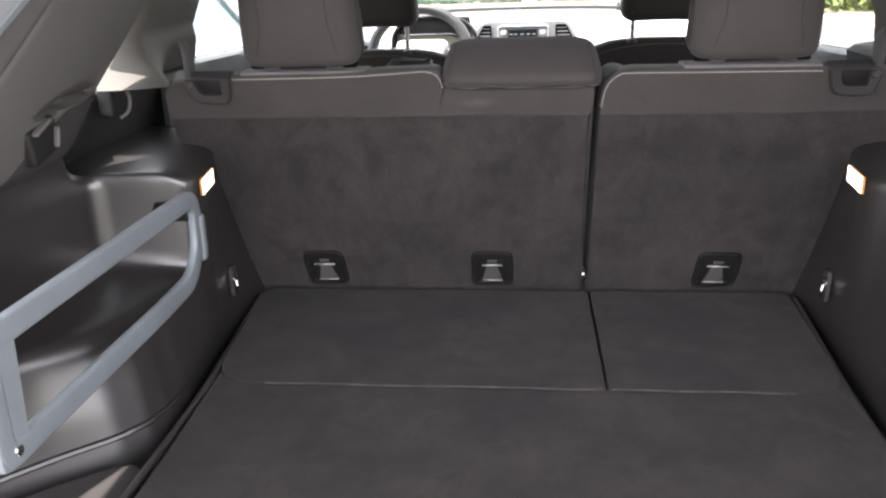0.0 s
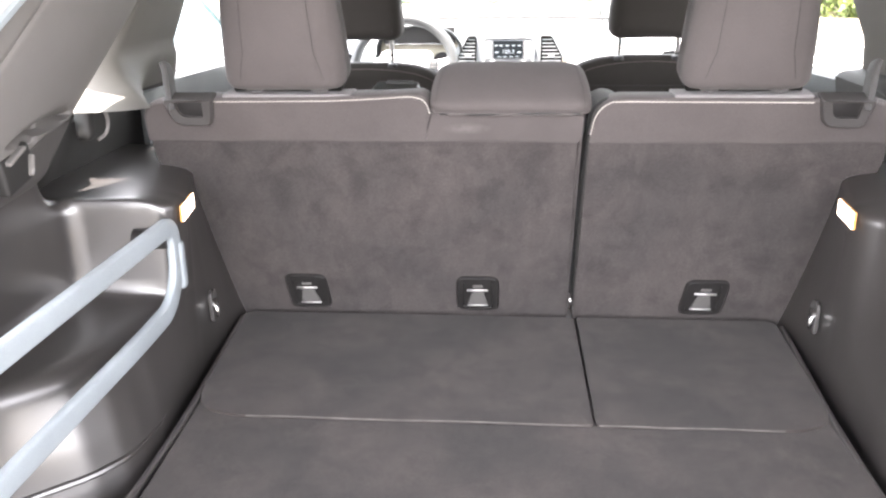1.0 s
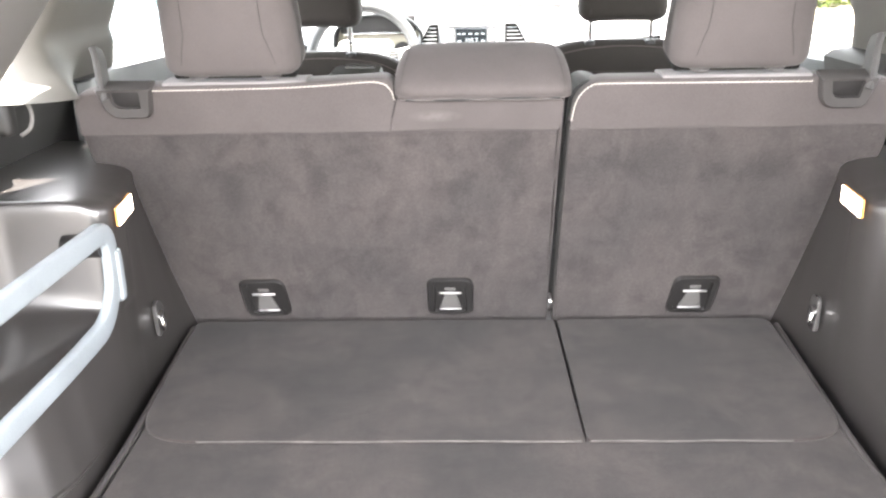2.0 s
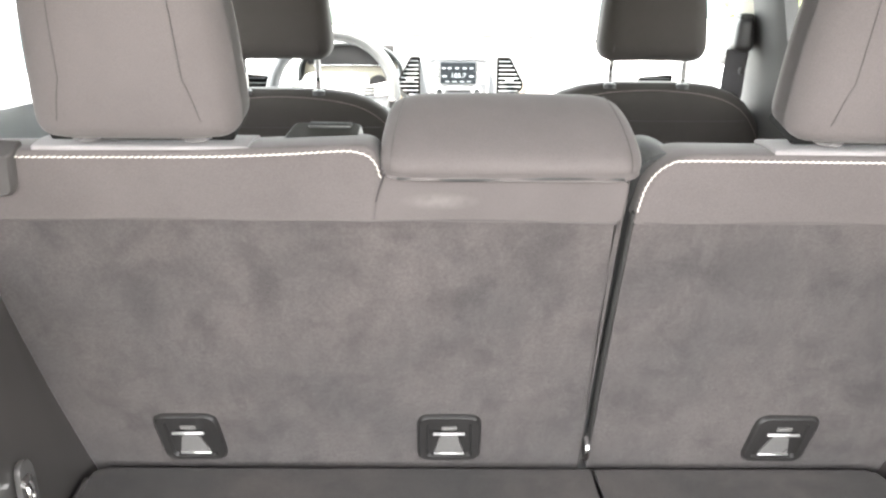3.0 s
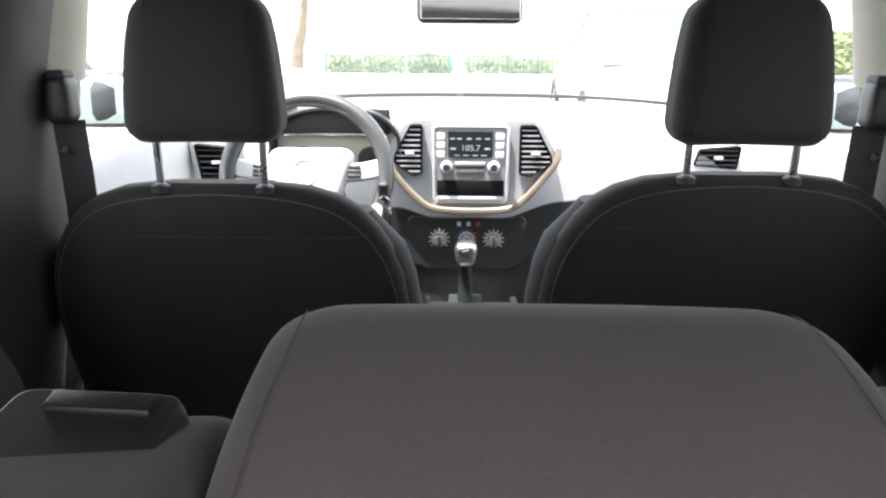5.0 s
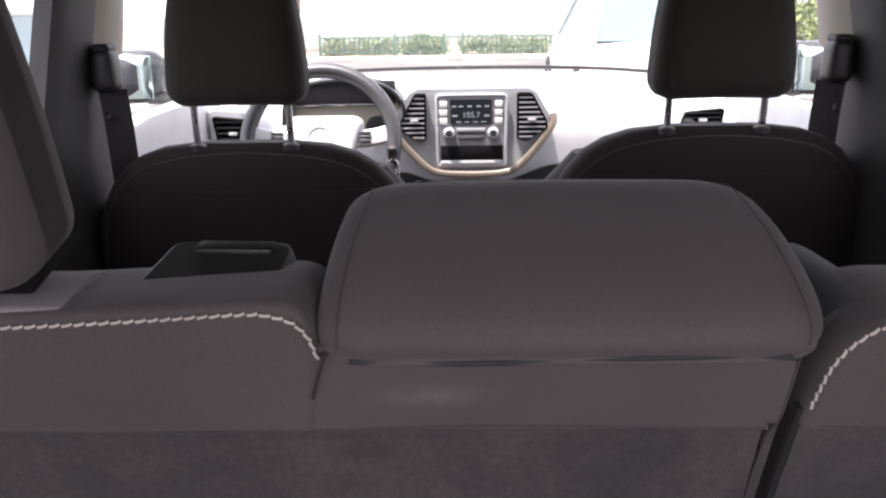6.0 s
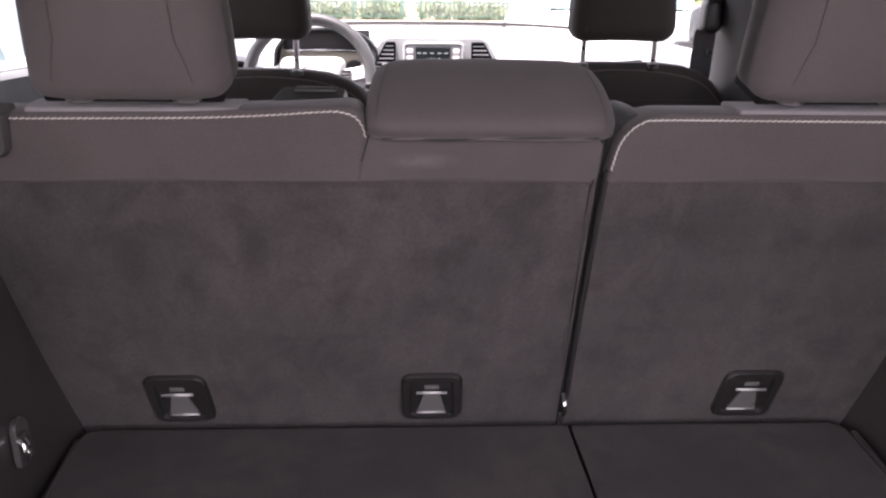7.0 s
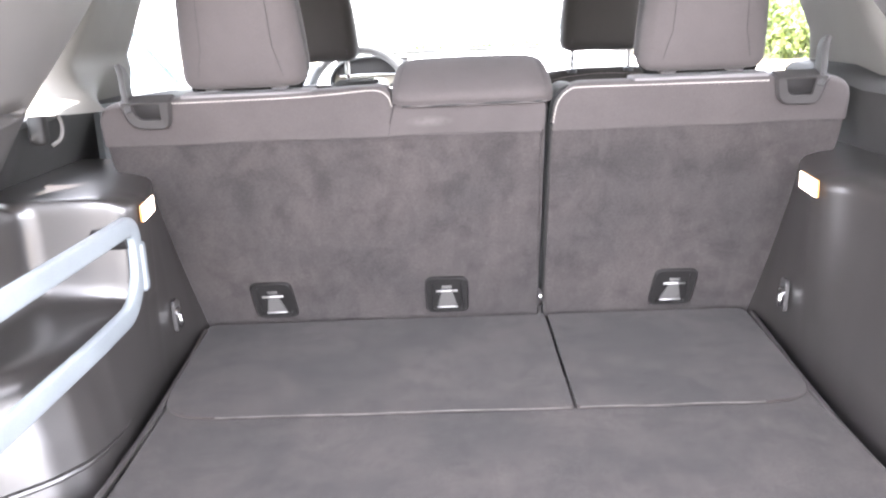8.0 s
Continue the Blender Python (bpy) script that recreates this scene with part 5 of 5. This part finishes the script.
frame_path = [(p[0], -0.095, p[1]) for p in round_outline([(-0.100, 0.391), (0.089, 0.391), (0.087, 0.185), (-0.097, 0.185)], 0.014)]
part("radio_frame", tube(frame_path, 0.004, 8, True, up=(0, 1, 0)), SILVER, radio)
part("display", prism(round_outline([(-0.063, 0.307), (0.049, 0.307), (0.049, 0.378), (-0.063, 0.378)], 0.004), -0.0985, -0.09), SCREEN, radio, "lit radio display")
writing("105.7", 0.022, radio, GLYPH, pose(-0.006, -0.0992, 0.333, 90), "display_writing")
for x in (-0.052, -0.034, -0.010, 0.014, 0.036):
    part("display_bar", box((x - 0.006, -0.0990, 0.3565), (x + 0.006, -0.0984, 0.3605)), GLYPH, radio)
for x in (-0.050, 0.036):
    part("display_bar", box((x - 0.007, -0.0990, 0.329), (x + 0.007, -0.0984, 0.334)), GLYPH, radio)
for x in (-0.040, -0.018, 0.006, 0.028):
    part("display_bar", box((x - 0.007, -0.0990, 0.312), (x + 0.007, -0.0984, 0.3145)), GLYPH, radio)
for x in (-0.081, 0.068):
    for z in (0.364, 0.340, 0.316):
        part("button", box((x - 0.010, -0.0995, z - 0.009), (x + 0.010, -0.090, z + 0.009), 0.0015), WHITE, radio, "pale radio button")
for x in (-0.066, 0.053):
    k = part("knob", turned([(0.0, 0.020), (0.012, 0.020), (0.0145, 0.016), (0.0165, 0.0), (0.0, 0.0)], 20, m=Matrix.Translation((x, -0.094, 0.282)) @ pose(0, 0, 0, 90, 0, 0)), SILVER, radio, "silver rotary knob")
    part("knob_face", turned([(0.0, 0.001), (0.009, 0.001), (0.009, 0.0), (0.0, 0.0)], 16, m=Matrix.Translation((x, -0.1142, 0.282)) @ pose(0, 0, 0, 90, 0, 0)), DASH_DARK, k)
part("disc_slot", box((-0.044, -0.0975, 0.279), (0.030, -0.09, 0.2825), 0.001), BLACK, radio)
part("button_bar", box((-0.046, -0.098, 0.285), (0.032, -0.09, 0.296), 0.0015), SILVER, radio)
part("button_bar", box((-0.042, -0.098, 0.262), (0.028, -0.09, 0.273), 0.0015), FLAP, radio)
part("tray", box((-0.090, -0.0975, 0.202), (0.080, -0.07, 0.245), 0.003), PIT, radio, "black open tray under the radio")
part("tray_lip", box((-0.090, -0.102, 0.188), (0.080, -0.085, 0.200), 0.003), SILVER, radio, "silver tray lip")

climate = part("climate_panel", prism(round_outline([(-0.165, 0.150), (-0.10, 0.140), (0.085, 0.140), (0.140, 0.152), (0.150, 0.060), (0.12, 0.010), (-0.135, 0.010), (-0.180, 0.060)], 0.02), -0.075, -0.05, "y", 0.004), DASH_DARK, dash, "dark climate control panel", angle=50)
for x, ring_mat in ((-0.084, None), (-0.013, "split"), (0.057, None)):
    m = Matrix.Translation((x, -0.075, 0.088)) @ pose(0, 0, 0, 90, 0, 0)
    for k in range(11):
        a = radians(lerp(-40, 220, k / 10))
        mat = SILVER if ring_mat is None else (RED if k < 5 else BLUE)
        part("scale_mark", box((-0.002, 0.021, 0.0), (0.002, 0.028, 0.0012)), mat, climate, m=m @ pose(0, 0, 0, 0, 0, math.degrees(a) - 90))
    knob = part("knob", turned([(0.0, 0.022), (0.013, 0.022), (0.015, 0.019), (0.0165, 0.004), (0.019, 0.0), (0.0, 0.0)], 24, m=m), FLAP, climate, "ribbed grey knob")
    part("knob_ring", turned([(0.0165, 0.004), (0.0195, 0.004), (0.0205, 0.0), (0.0165, 0.0)], 24, m=m), SILVER, knob)
    part("knob_bar", box((x - 0.003, -0.1015, 0.075), (x + 0.003, -0.0965, 0.101), 0.001), BLACK, knob)
for x, mat in ((-0.033, WHITE), (-0.008, WHITE), (0.016, RED)):
    part("switch", box((x - 0.005, -0.0795, 0.124), (x + 0.005, -0.074, 0.135), 0.001), mat, climate)

# the stack is set a little higher and squatter
stack.matrix_basis = Matrix.Translation((0, 0, 0.417)) @ Matrix.Diagonal((1, 1, 0.93, 1)) @ Matrix.Translation((0, 0, -0.408))
climate.matrix_basis = Matrix.Translation((0, 0, 0.018))

# instrument cluster in its hood
cluster = part("cluster_hood", sweep(spline([(-0.515, -0.03, 0.330), (-0.505, -0.035, 0.385), (-0.455, -0.040, 0.428), (-0.350, -0.042, 0.444), (-0.245, -0.040, 0.428), (-0.195, -0.035, 0.385), (-0.185, -0.03, 0.330)], 6), round_outline([(-0.005, -0.06), (0.005, -0.06), (0.005, 0.06), (-0.005, 0.06)], 0.003), up=(0, 1, 0)), DASH_DARK, dash, "dark hood over the instruments", angle=60)
part("cluster_brow", box((-0.49, -0.066, 0.376), (-0.21, -0.050, 0.440), 0.006), BLACK, cluster, "black brow above the instruments")
part("cluster_strip", tube([(lerp(-0.48, -0.22, k / 10), -0.0675, 0.372 + 0.004 * math.sin(k * math.pi / 10)) for k in range(11)], 0.004, 8), CHROME, cluster, "bright strip under the brow")
# beige colour paints the reflection in the instrument glass
part("cluster_face", prism(round_outline([(-0.50, 0.30), (-0.20, 0.30), (-0.20, 0.385), (-0.25, 0.425), (-0.45, 0.425), (-0.50, 0.385)], 0.03), -0.058, -0.02), BEIGE, cluster, "beige face for the reflection in the instrument glass")
for x in (-0.440, -0.262):
    part("dial", turned([(0.0, 0.0), (0.030, 0.0), (0.033, 0.004), (0.0, 0.004)], 24, m=Matrix.Translation((x, -0.066, 0.312)) @ pose(0, 0, 0, -90, 0, 0)), BLACK, cluster, "black round dial")

# ---- steering wheel ----
wheel = thing("steering_wheel", pose(-0.372, 2.775, 0.322, 66, 0, 0), "dark leather steering wheel with silver spokes", "steering wheel")
bm = sweep([(0.176 * math.cos(2 * math.pi * k / 48), 0.176 * math.sin(2 * math.pi * k / 48), 0) for k in range(48)], disc(0.0185, 12), closed=True)
part("rim", bm, RIM, wheel, "grey leather rim")
part("hub", soft_box((0.165, 0.135, 0.065), 0.030, pose(0.008, -0.004, -0.012), lambda v: (v.x * (1 + 0.25 * v.y / 0.07), v.y, v.z)), DASH_SUNLIT, wheel, "rounded grey hub")
part("emblem", turned([(0.028, -0.004), (0.031, 0.0), (0.028, 0.003), (0.026, 0.0)], 24, m=Matrix.Translation((0, 0.0, 0.021))), SILVER, wheel, "plain silver ring emblem")
for s in (-1, 1):
    part("spoke", sweep(spline([(s * 0.070, 0.005, -0.006), (s * 0.12, 0.010, -0.010), (s * 0.172, 0.020, -0.002)], 5), round_outline([(-0.020, -0.008), (0.020, -0.008), (0.020, 0.008), (-0.020, 0.008)], 0.005)), SILVER, wheel, "silver spoke")
    for k in range(3):
        part("button", box((s * 0.105 - 0.014, -0.005 + 0.010 * k, 0.000), (s * 0.105 + 0.014, 0.002 + 0.010 * k, 0.006), 0.001), DASH_DARK, wheel)
part("spoke", sweep(spline([(0.0, -0.06, -0.010), (0.0, -0.12, -0.012), (0.0, -0.170, -0.004)], 5), round_outline([(-0.022, -0.008), (0.022, -0.008), (0.022, 0.008), (-0.022, 0.008)], 0.005), up=(0, 0, 1)), SILVER, wheel, "silver lower spoke")
part("column", turned([(0.0, -0.30), (0.055, -0.30), (0.060, -0.05), (0.045, -0.03), (0.0, -0.03)], 20), DASH_DARK, wheel, "dark steering column shroud")
part("stalk", tube(spline([(0.04, 0.0, -0.07), (0.12, 0.02, -0.065), (0.185, 0.035, -0.055)], 5), 0.008, 8), BLACK, wheel)

keys = thing("key_ring", pose(-0.200, 2.75, 0.290), "car key with a white tag hanging from the ignition", "keys")
part("fob", soft_box((0.022, 0.034, 0.050), 0.007, pose(0.0, 0.0, 0.0, 10)), BLACK, keys, "black key fob")
part("ring", tube([(0.002 + 0.013 * math.cos(2 * math.pi * k / 18), -0.022, -0.020 + 0.013 * math.sin(2 * math.pi * k / 18)) for k in range(18)], 0.0016, 6, True, up=(0, 1, 0)), CHROME, keys, "steel key ring")
part("tag", prism(round_outline([(-0.036, -0.062), (-0.004, -0.056), (0.000, -0.028), (-0.014, -0.020), (-0.038, -0.034)], 0.006), -0.026, -0.022), WHITE, keys, "white paper tag")
part("spare_key", box((0.010, -0.024, -0.070), (0.018, -0.021, -0.030), 0.001), STEEL, keys, "steel key")

# ---- centre console and gear lever ----
console = thing("centre_console", pose(0, 2.72, -0.46), "dark centre console between the front seats", "console")
part("body", prism(round_outline([(-0.42, 0.0), (-0.42, 0.42), (-0.10, 0.44), (0.02, 0.45), (0.19, 0.455), (0.22, 0.40), (0.40, 0.36), (0.40, 0.0)], 0.03), -0.115, 0.105, "x", 0.012, 3), BLACK, console, angle=50)
part("armrest", soft_box((0.18, 0.34, 0.06), 0.022, pose(-0.005, -0.25, 0.450)), CLOTH_FRONT, console, "dark armrest lid")
part("cup_rail", box((-0.118, 0.02, 0.445), (-0.102, 0.19, 0.464), 0.004), BLACK, console)
part("cup_rail", box((0.092, 0.02, 0.445), (0.108, 0.19, 0.464), 0.004), BLACK, console)
lever = thing("gear_lever", pose(-0.018, 2.83, 0.005), "gear lever with a bright silver knob", "gear lever")
part("gate", soft_box((0.080, 0.12, 0.014), 0.006, pose(0, 0, 0.004)), DASH_DARK, lever, "dark gate plate")
part("shaft", turned([(0.020, 0.0), (0.016, 0.04), (0.014, 0.10), (0.016, 0.115)], 16), DASH_DARK, lever, "dark lever shaft")
part("knob", soft_box((0.050, 0.058, 0.056), 0.019, pose(0, -0.004, 0.128), lambda v: (v.x * (1 + 0.15 * v.z / 0.024), v.y, v.z)), STEEL, lever, "bright silver knob")

# ---- mirrors ----
rear_mirror = thing("rear_view_mirror", pose(-0.015, 2.90, 0.684, -8, 0, 4), "dark rear view mirror on the windscreen", "mirror")
part("housing", soft_box((0.24, 0.045, 0.075), 0.020, None), BLACK, rear_mirror, "black mirror housing")
part("glass", soft_box((0.222, 0.004, 0.060), 0.0018, pose(0, -0.0235, 0)), MIRROR, rear_mirror, "mirror glass")
part("stem", tube([(0, 0.01, 0.02), (0, 0.05, 0.07), (0, 0.055, 0.085)], 0.010, 8, up=(1, 0, 0)), BLACK, rear_mirror)
for s in (-1, 1):
    m = thing("side_mirror", pose(s * 0.955, 3.13, 0.455), "dark door mirror outside the front window", "mirror", "door mirrors")
    part("housing", soft_box((0.20, 0.10, 0.145), 0.04, None, lambda v: (v.x, v.y + 0.25 * abs(v.x), v.z)), PAINT, m)
    part("glass", soft_box((0.165, 0.006, 0.115), 0.003, pose(0, -0.050 + 0.008, 0, 0, 0, -s * 8)), DOOR_MIRROR, m)
    part("foot", box((-s * 0.10 - 0.05, -0.02, -0.075), (-s * 0.10 + 0.05, 0.04, -0.045), 0.012), BLACK, m)


# ---- outside: car park, verge, trees, hedge, fence, parked cars ----
rng = random.Random(11)


def strip(name, lo, hi, material, label, category, bevel=0.0):
    return solid(name, box(lo, hi, bevel), material, label, category, kind="structure")


strip("verge_side", (6.3, -40, GROUND - 0.05), (24.0, 60, GROUND + 0.10), SAND, "dry sandy verge beside the car park", "verge", 0.03)
strip("kerb_side", (6.12, -40, GROUND - 0.05), (6.29, 60, GROUND + 0.13), KERB, "pale concrete kerb along the verge", "kerb", 0.02)
strip("verge_front", (-60, 27.9, GROUND - 0.05), (6.0, 38.0, GROUND + 0.10), SAND, "dry sandy verge in front of the hedge", "verge", 0.03)
strip("kerb_front", (-60, 27.7, GROUND - 0.05), (6.0, 27.89, GROUND + 0.13), KERB, "pale concrete kerb in front of the hedge", "kerb", 0.02)
for k in range(9):
    strip("bay_line", (4.2, -6.0 + 2.6 * k, GROUND - 0.01), (6.0, -5.88 + 2.6 * k, GROUND + 0.006), LINE, "white painted parking bay line", "road marking")
for k in range(12):
    strip("bay_line", (-24.0 + 2.6 * k, 12.5, GROUND - 0.01), (-23.88 + 2.6 * k, 17.3, GROUND + 0.006), LINE, "white painted parking bay line", "road marking")


def leaf_cloud(centres, count, size, squash=0.8, seed=1):
    """Many small bent leaf clumps spread round the given centres of (x, y, z, radius)."""
    r = np.random.default_rng(seed)
    verts, faces = [], []
    weights = np.array([c[3] ** 2 for c in centres])
    picks = r.choice(len(centres), count, p=weights / weights.sum())
    for i in picks:
        cx, cy, cz, rad = centres[i]
        d = r.normal(size=3)
        d /= np.linalg.norm(d)
        p = np.array((cx, cy, cz)) + d * rad * (r.uniform(0.35, 1.0) ** 0.5) * np.array((1, 1, squash))
        a = r.normal(size=3)
        a /= np.linalg.norm(a)
        b = np.cross(a, r.normal(size=3))
        b /= np.linalg.norm(b)
        c = np.cross(a, b)
        s = size * r.uniform(0.6, 1.3)
        n = len(verts)
        verts += [tuple(p - a * s), tuple(p + b * s * 0.45 + c * s * 0.12), tuple(p + a * s), tuple(p - b * s * 0.45 + c * s * 0.12)]
        faces += [(n, n + 1, n + 2), (n, n + 2, n + 3)]
    me = bpy.data.meshes.new("leaves")
    me.from_pydata(verts, [], faces)
    return me


def tree(m, height, seed, label):
    r = random.Random(seed)
    t = thing("tree", m, label, "tree", "trees along the verge")
    bm = bmesh.new()

    def limb(p, d, length, r0, depth, tips):
        pts = [p]
        for k in range(4):
            d = (d + Vector((r.uniform(-0.2, 0.2), r.uniform(-0.2, 0.2), r.uniform(-0.02, 0.14)))).normalized()
            pts.append(pts[-1] + d * length / 4)
        n = 7
        rings = []
        for k, q in enumerate(pts):
            rad = lerp(r0, r0 * 0.5, k / 4)
            side = d.cross(Vector((0.3, 0.8, 0.1))).normalized()
            top = side.cross(d).normalized()
            rings.append([q + side * rad * math.cos(2 * math.pi * j / n) + top * rad * math.sin(2 * math.pi * j / n) for j in range(n)])
        loft(rings, bm)
        if depth:
            for _ in range(3):
                w = Vector((r.uniform(-1, 1), r.uniform(-1, 1), r.uniform(0.2, 0.9))).normalized()
                limb(pts[-1] - d * 0.05, (d * 0.5 + w).normalized(), length * 0.62, r0 * 0.5, depth - 1, tips)
        else:
            tips.append(pts[-1])

    tips = []
    limb(Vector((0, 0, -0.05)), Vector((0, 0, 1)), height * 0.36, height * 0.028, 3, tips)
    part("trunk", bm, BARK, t, "rough brown trunk and limbs")
    me = leaf_cloud([(q.x, q.y, q.z, height * r.uniform(0.09, 0.16)) for q in tips], 5200, height * 0.026, 0.8, seed)
    me.materials.append(LEAF)
    crown = new("crown", me)
    crown.parent = t
    tagged(crown, "uneven crown of small green leaves")
    return t


first = tree(pose(14.5, 14.0, GROUND + 0.10), 7.5, 5, "leafy green tree on the dry verge")
for x, y, turn, size in ((12.5, 21.5, 80, 0.9), (17.5, 26.0, 200, 1.2), (13.5, 7.0, 140, 0.8), (19.0, 17.5, 30, 1.1), (11.0, 31.0, 260, 1.1), (-6.0, 33.0, 310, 1.2), (-16.0, 36.0, 100, 1.1), (11.4, 33.5, 170, 1.1), (14.4, 35.5, 60, 1.2)):
    c = copy_thing(first, pose(x, y, GROUND + 0.09, 0, 0, turn))
    c.scale = (size,) * 3

for x0, x1, y, h in ((-4.1, -2.0, 29.6, 0.58), (-1.7, -0.3, 29.6, 0.66), (0.4, 3.2, 29.6, 0.62)):
    centres = [(lerp(x0, x1, rng.random()), y + rng.uniform(-0.35, 0.35), GROUND + 0.15 + rng.uniform(0.05, h - 0.25), 0.30) for _ in range(60)]
    me = leaf_cloud(centres, 2200, 0.075, 0.9, int(abs(x0) * 10) + 3)
    me.materials.append(HEDGE)
    tagged(new("hedge", me), "clipped green hedge behind a low steel fence", "hedge", kind="stuff")
for x, y, s in ((7.75, 21.9, 7), (8.9, 22.6, 8), (9.2, 26.0, 5), (10.9, 27.6, 6), (11.5, 12.0, 1), (11.0, 17.0, 2), (12.0, 9.3, 3), (11.4, 23.0, 4)):
    centres = [(x + rng.uniform(-1.3, 1.3), y + rng.uniform(-1.6, 1.6), GROUND + 0.3 + rng.uniform(0, 0.9), 0.55) for _ in range(26)]
    me = leaf_cloud(centres, 3000, 0.10, 0.9, 40 + s)
    me.materials.append(LEAF)
    tagged(new("shrub", me), "loose sunlit green shrub on the verge", "shrub", kind="stuff")

fence = thing("fence", pose(0, 29.0, GROUND + 0.10), "low green steel bar fence in front of the hedge", "fence")
bar_mesh = mesh_of(box((-0.018, -0.018, 0.05), (0.018, 0.018, 0.62)), "bar", FENCE, False)
x = -4.3
while x < 3.4:
    if not (-0.25 < x < 0.35):
        ob = new("bar", bar_mesh)
        ob.parent, ob.matrix_basis = fence, pose(x, 0, 0)
    x += 0.16
for z in (0.12, 0.57):
    part("fence_rail", box((-4.3, -0.02, z - 0.02), (3.4, 0.02, z + 0.02)), FENCE, fence)
for x in (-4.3, -1.85, -0.25, 0.35, 3.4):
    part("fence_post", box((x - 0.04, -0.04, -0.10), (x + 0.04, 0.04, 0.70), 0.005), FENCE, fence)


def parked_car(m, paint, label, tall=0.0):
    """A parked car: shaped body, glasshouse, panes, wheels, lamps, grille."""
    c = thing("parked_car", m, label, "car", "parked cars")
    L, W = 4.5, 0.90
    sections = [(-2.25, 0.42, 0.62, 0.74), (-2.15, 0.28, 0.88, 0.86), (-1.2, 0.20, 0.96, W), (0.0, 0.18, 0.95, W), (0.9, 0.20, 0.93, W), (1.3, 0.20, 0.90, W), (2.05, 0.26, 0.74, 0.84), (2.25, 0.40, 0.60, 0.70)]

    def body_ring(y, z0, z1, w):
        pts = [(-w * 0.90, y, z0), (-w, y, lerp(z0, z1, 0.35)), (-w * 0.985, y, lerp(z0, z1, 0.75)), (-w * 0.90, y, z1 - 0.01), (-w * 0.4, y, z1 + 0.02), (w * 0.4, y, z1 + 0.02), (w * 0.90, y, z1 - 0.01), (w * 0.985, y, lerp(z0, z1, 0.75)), (w, y, lerp(z0, z1, 0.35)), (w * 0.90, y, z0)]
        return pts

    part("body", loft([body_ring(*s) for s in sections]), paint, c, angle=50)
    top = 1.45 + tall
    glass = [[(-0.80, y0, 0.92), (0.80, y0, 0.92), (0.80, y1, 0.92), (-0.80, y1, 0.92)] for y0, y1 in ((-1.95, 1.15),)][0]
    roof = [(-0.60, -1.35, top), (0.60, -1.35, top), (0.60, 0.25, top), (-0.60, 0.25, top)]
    part("glasshouse", loft([glass, [tuple(Vector(a).lerp(Vector(b), 0.95)) for a, b in zip(glass, roof)]]), CAR_GLASS, c, "tinted window glass", angle=20)
    part("roof", soft_box((1.26, 1.72, 0.07), 0.03, pose(0, -0.55, top - 0.01)), paint, c)
    for s in (-1, 1):
        for y0, yr in ((-1.95, -1.35), (1.15, 0.25), (-0.35, -0.45)):
            part("roof_pillar", sweep([(s * 0.812, y0, 0.92), (s * 0.615, yr, top)], [(-0.03, -0.03), (0.03, -0.03), (0.03, 0.03), (-0.03, 0.03)]), paint, c)
        for y in (-1.35, 1.40):
            w = part("wheel", turned([(0.0, 0.06), (0.17, 0.085), (0.20, 0.10), (0.20, -0.10), (0.0, -0.10)], 20), STEEL, c, "", pose(s * 0.80, y, 0.32, 0, s * 90, 0))
            part("tyre", turned([(0.20, -0.11), (0.30, -0.11), (0.32, -0.08), (0.32, 0.08), (0.30, 0.11), (0.20, 0.11), (0.20, -0.11)], 24), TYRE, w)
        part("headlight", soft_box((0.34, 0.14, 0.13), 0.05, pose(s * 0.60, 2.10, 0.62, 0, 0, -s * 22)), SILVER, c)
        part("door_mirror", soft_box((0.18, 0.09, 0.12), 0.035, pose(s * 0.99, 0.85, 1.0)), paint, c)
        part("door_handle", soft_box((0.02, 0.20, 0.03), 0.008, pose(s * 0.905, -0.2, 0.80)), paint, c)
    for k in range(5):
        part("grille_bar", box((-0.36, 2.20, 0.44 + 0.045 * k), (0.36, 2.262, 0.462 + 0.045 * k), 0.004), CHROME, c)
    part("grille", box((-0.38, 2.10, 0.42), (0.38, 2.245, 0.66), 0.02), BLACK, c)
    part("bumper", soft_box((1.50, 0.16, 0.16), 0.06, pose(0, 2.19, 0.34)), paint, c)
    return c


parked_car(pose(3.15, 2.9, GROUND, 0, 0, 0), PAINT_SILVER, "silver parked car with greenish tinted windows")
parked_car(pose(-3.0, 4.6, GROUND, 0, 0, 180), PAINT_WHITE, "white parked car facing the other way")
parked_car(pose(-5.8, 6.2, GROUND, 0, 0, 172), PAINT_BLUE, "dark blue parked car with a barred grille", 0.15)
parked_car(pose(-7.6, 15.2, GROUND, 0, 0, 0), PAINT_SILVER, "silver parked car in a bay by the hedge", 0.2)
parked_car(pose(2.58, 13.4, GROUND) @ Matrix.Scale(1.14, 4), PAINT_WHITE, "large white parked van with its tail in the sun", 0.10)
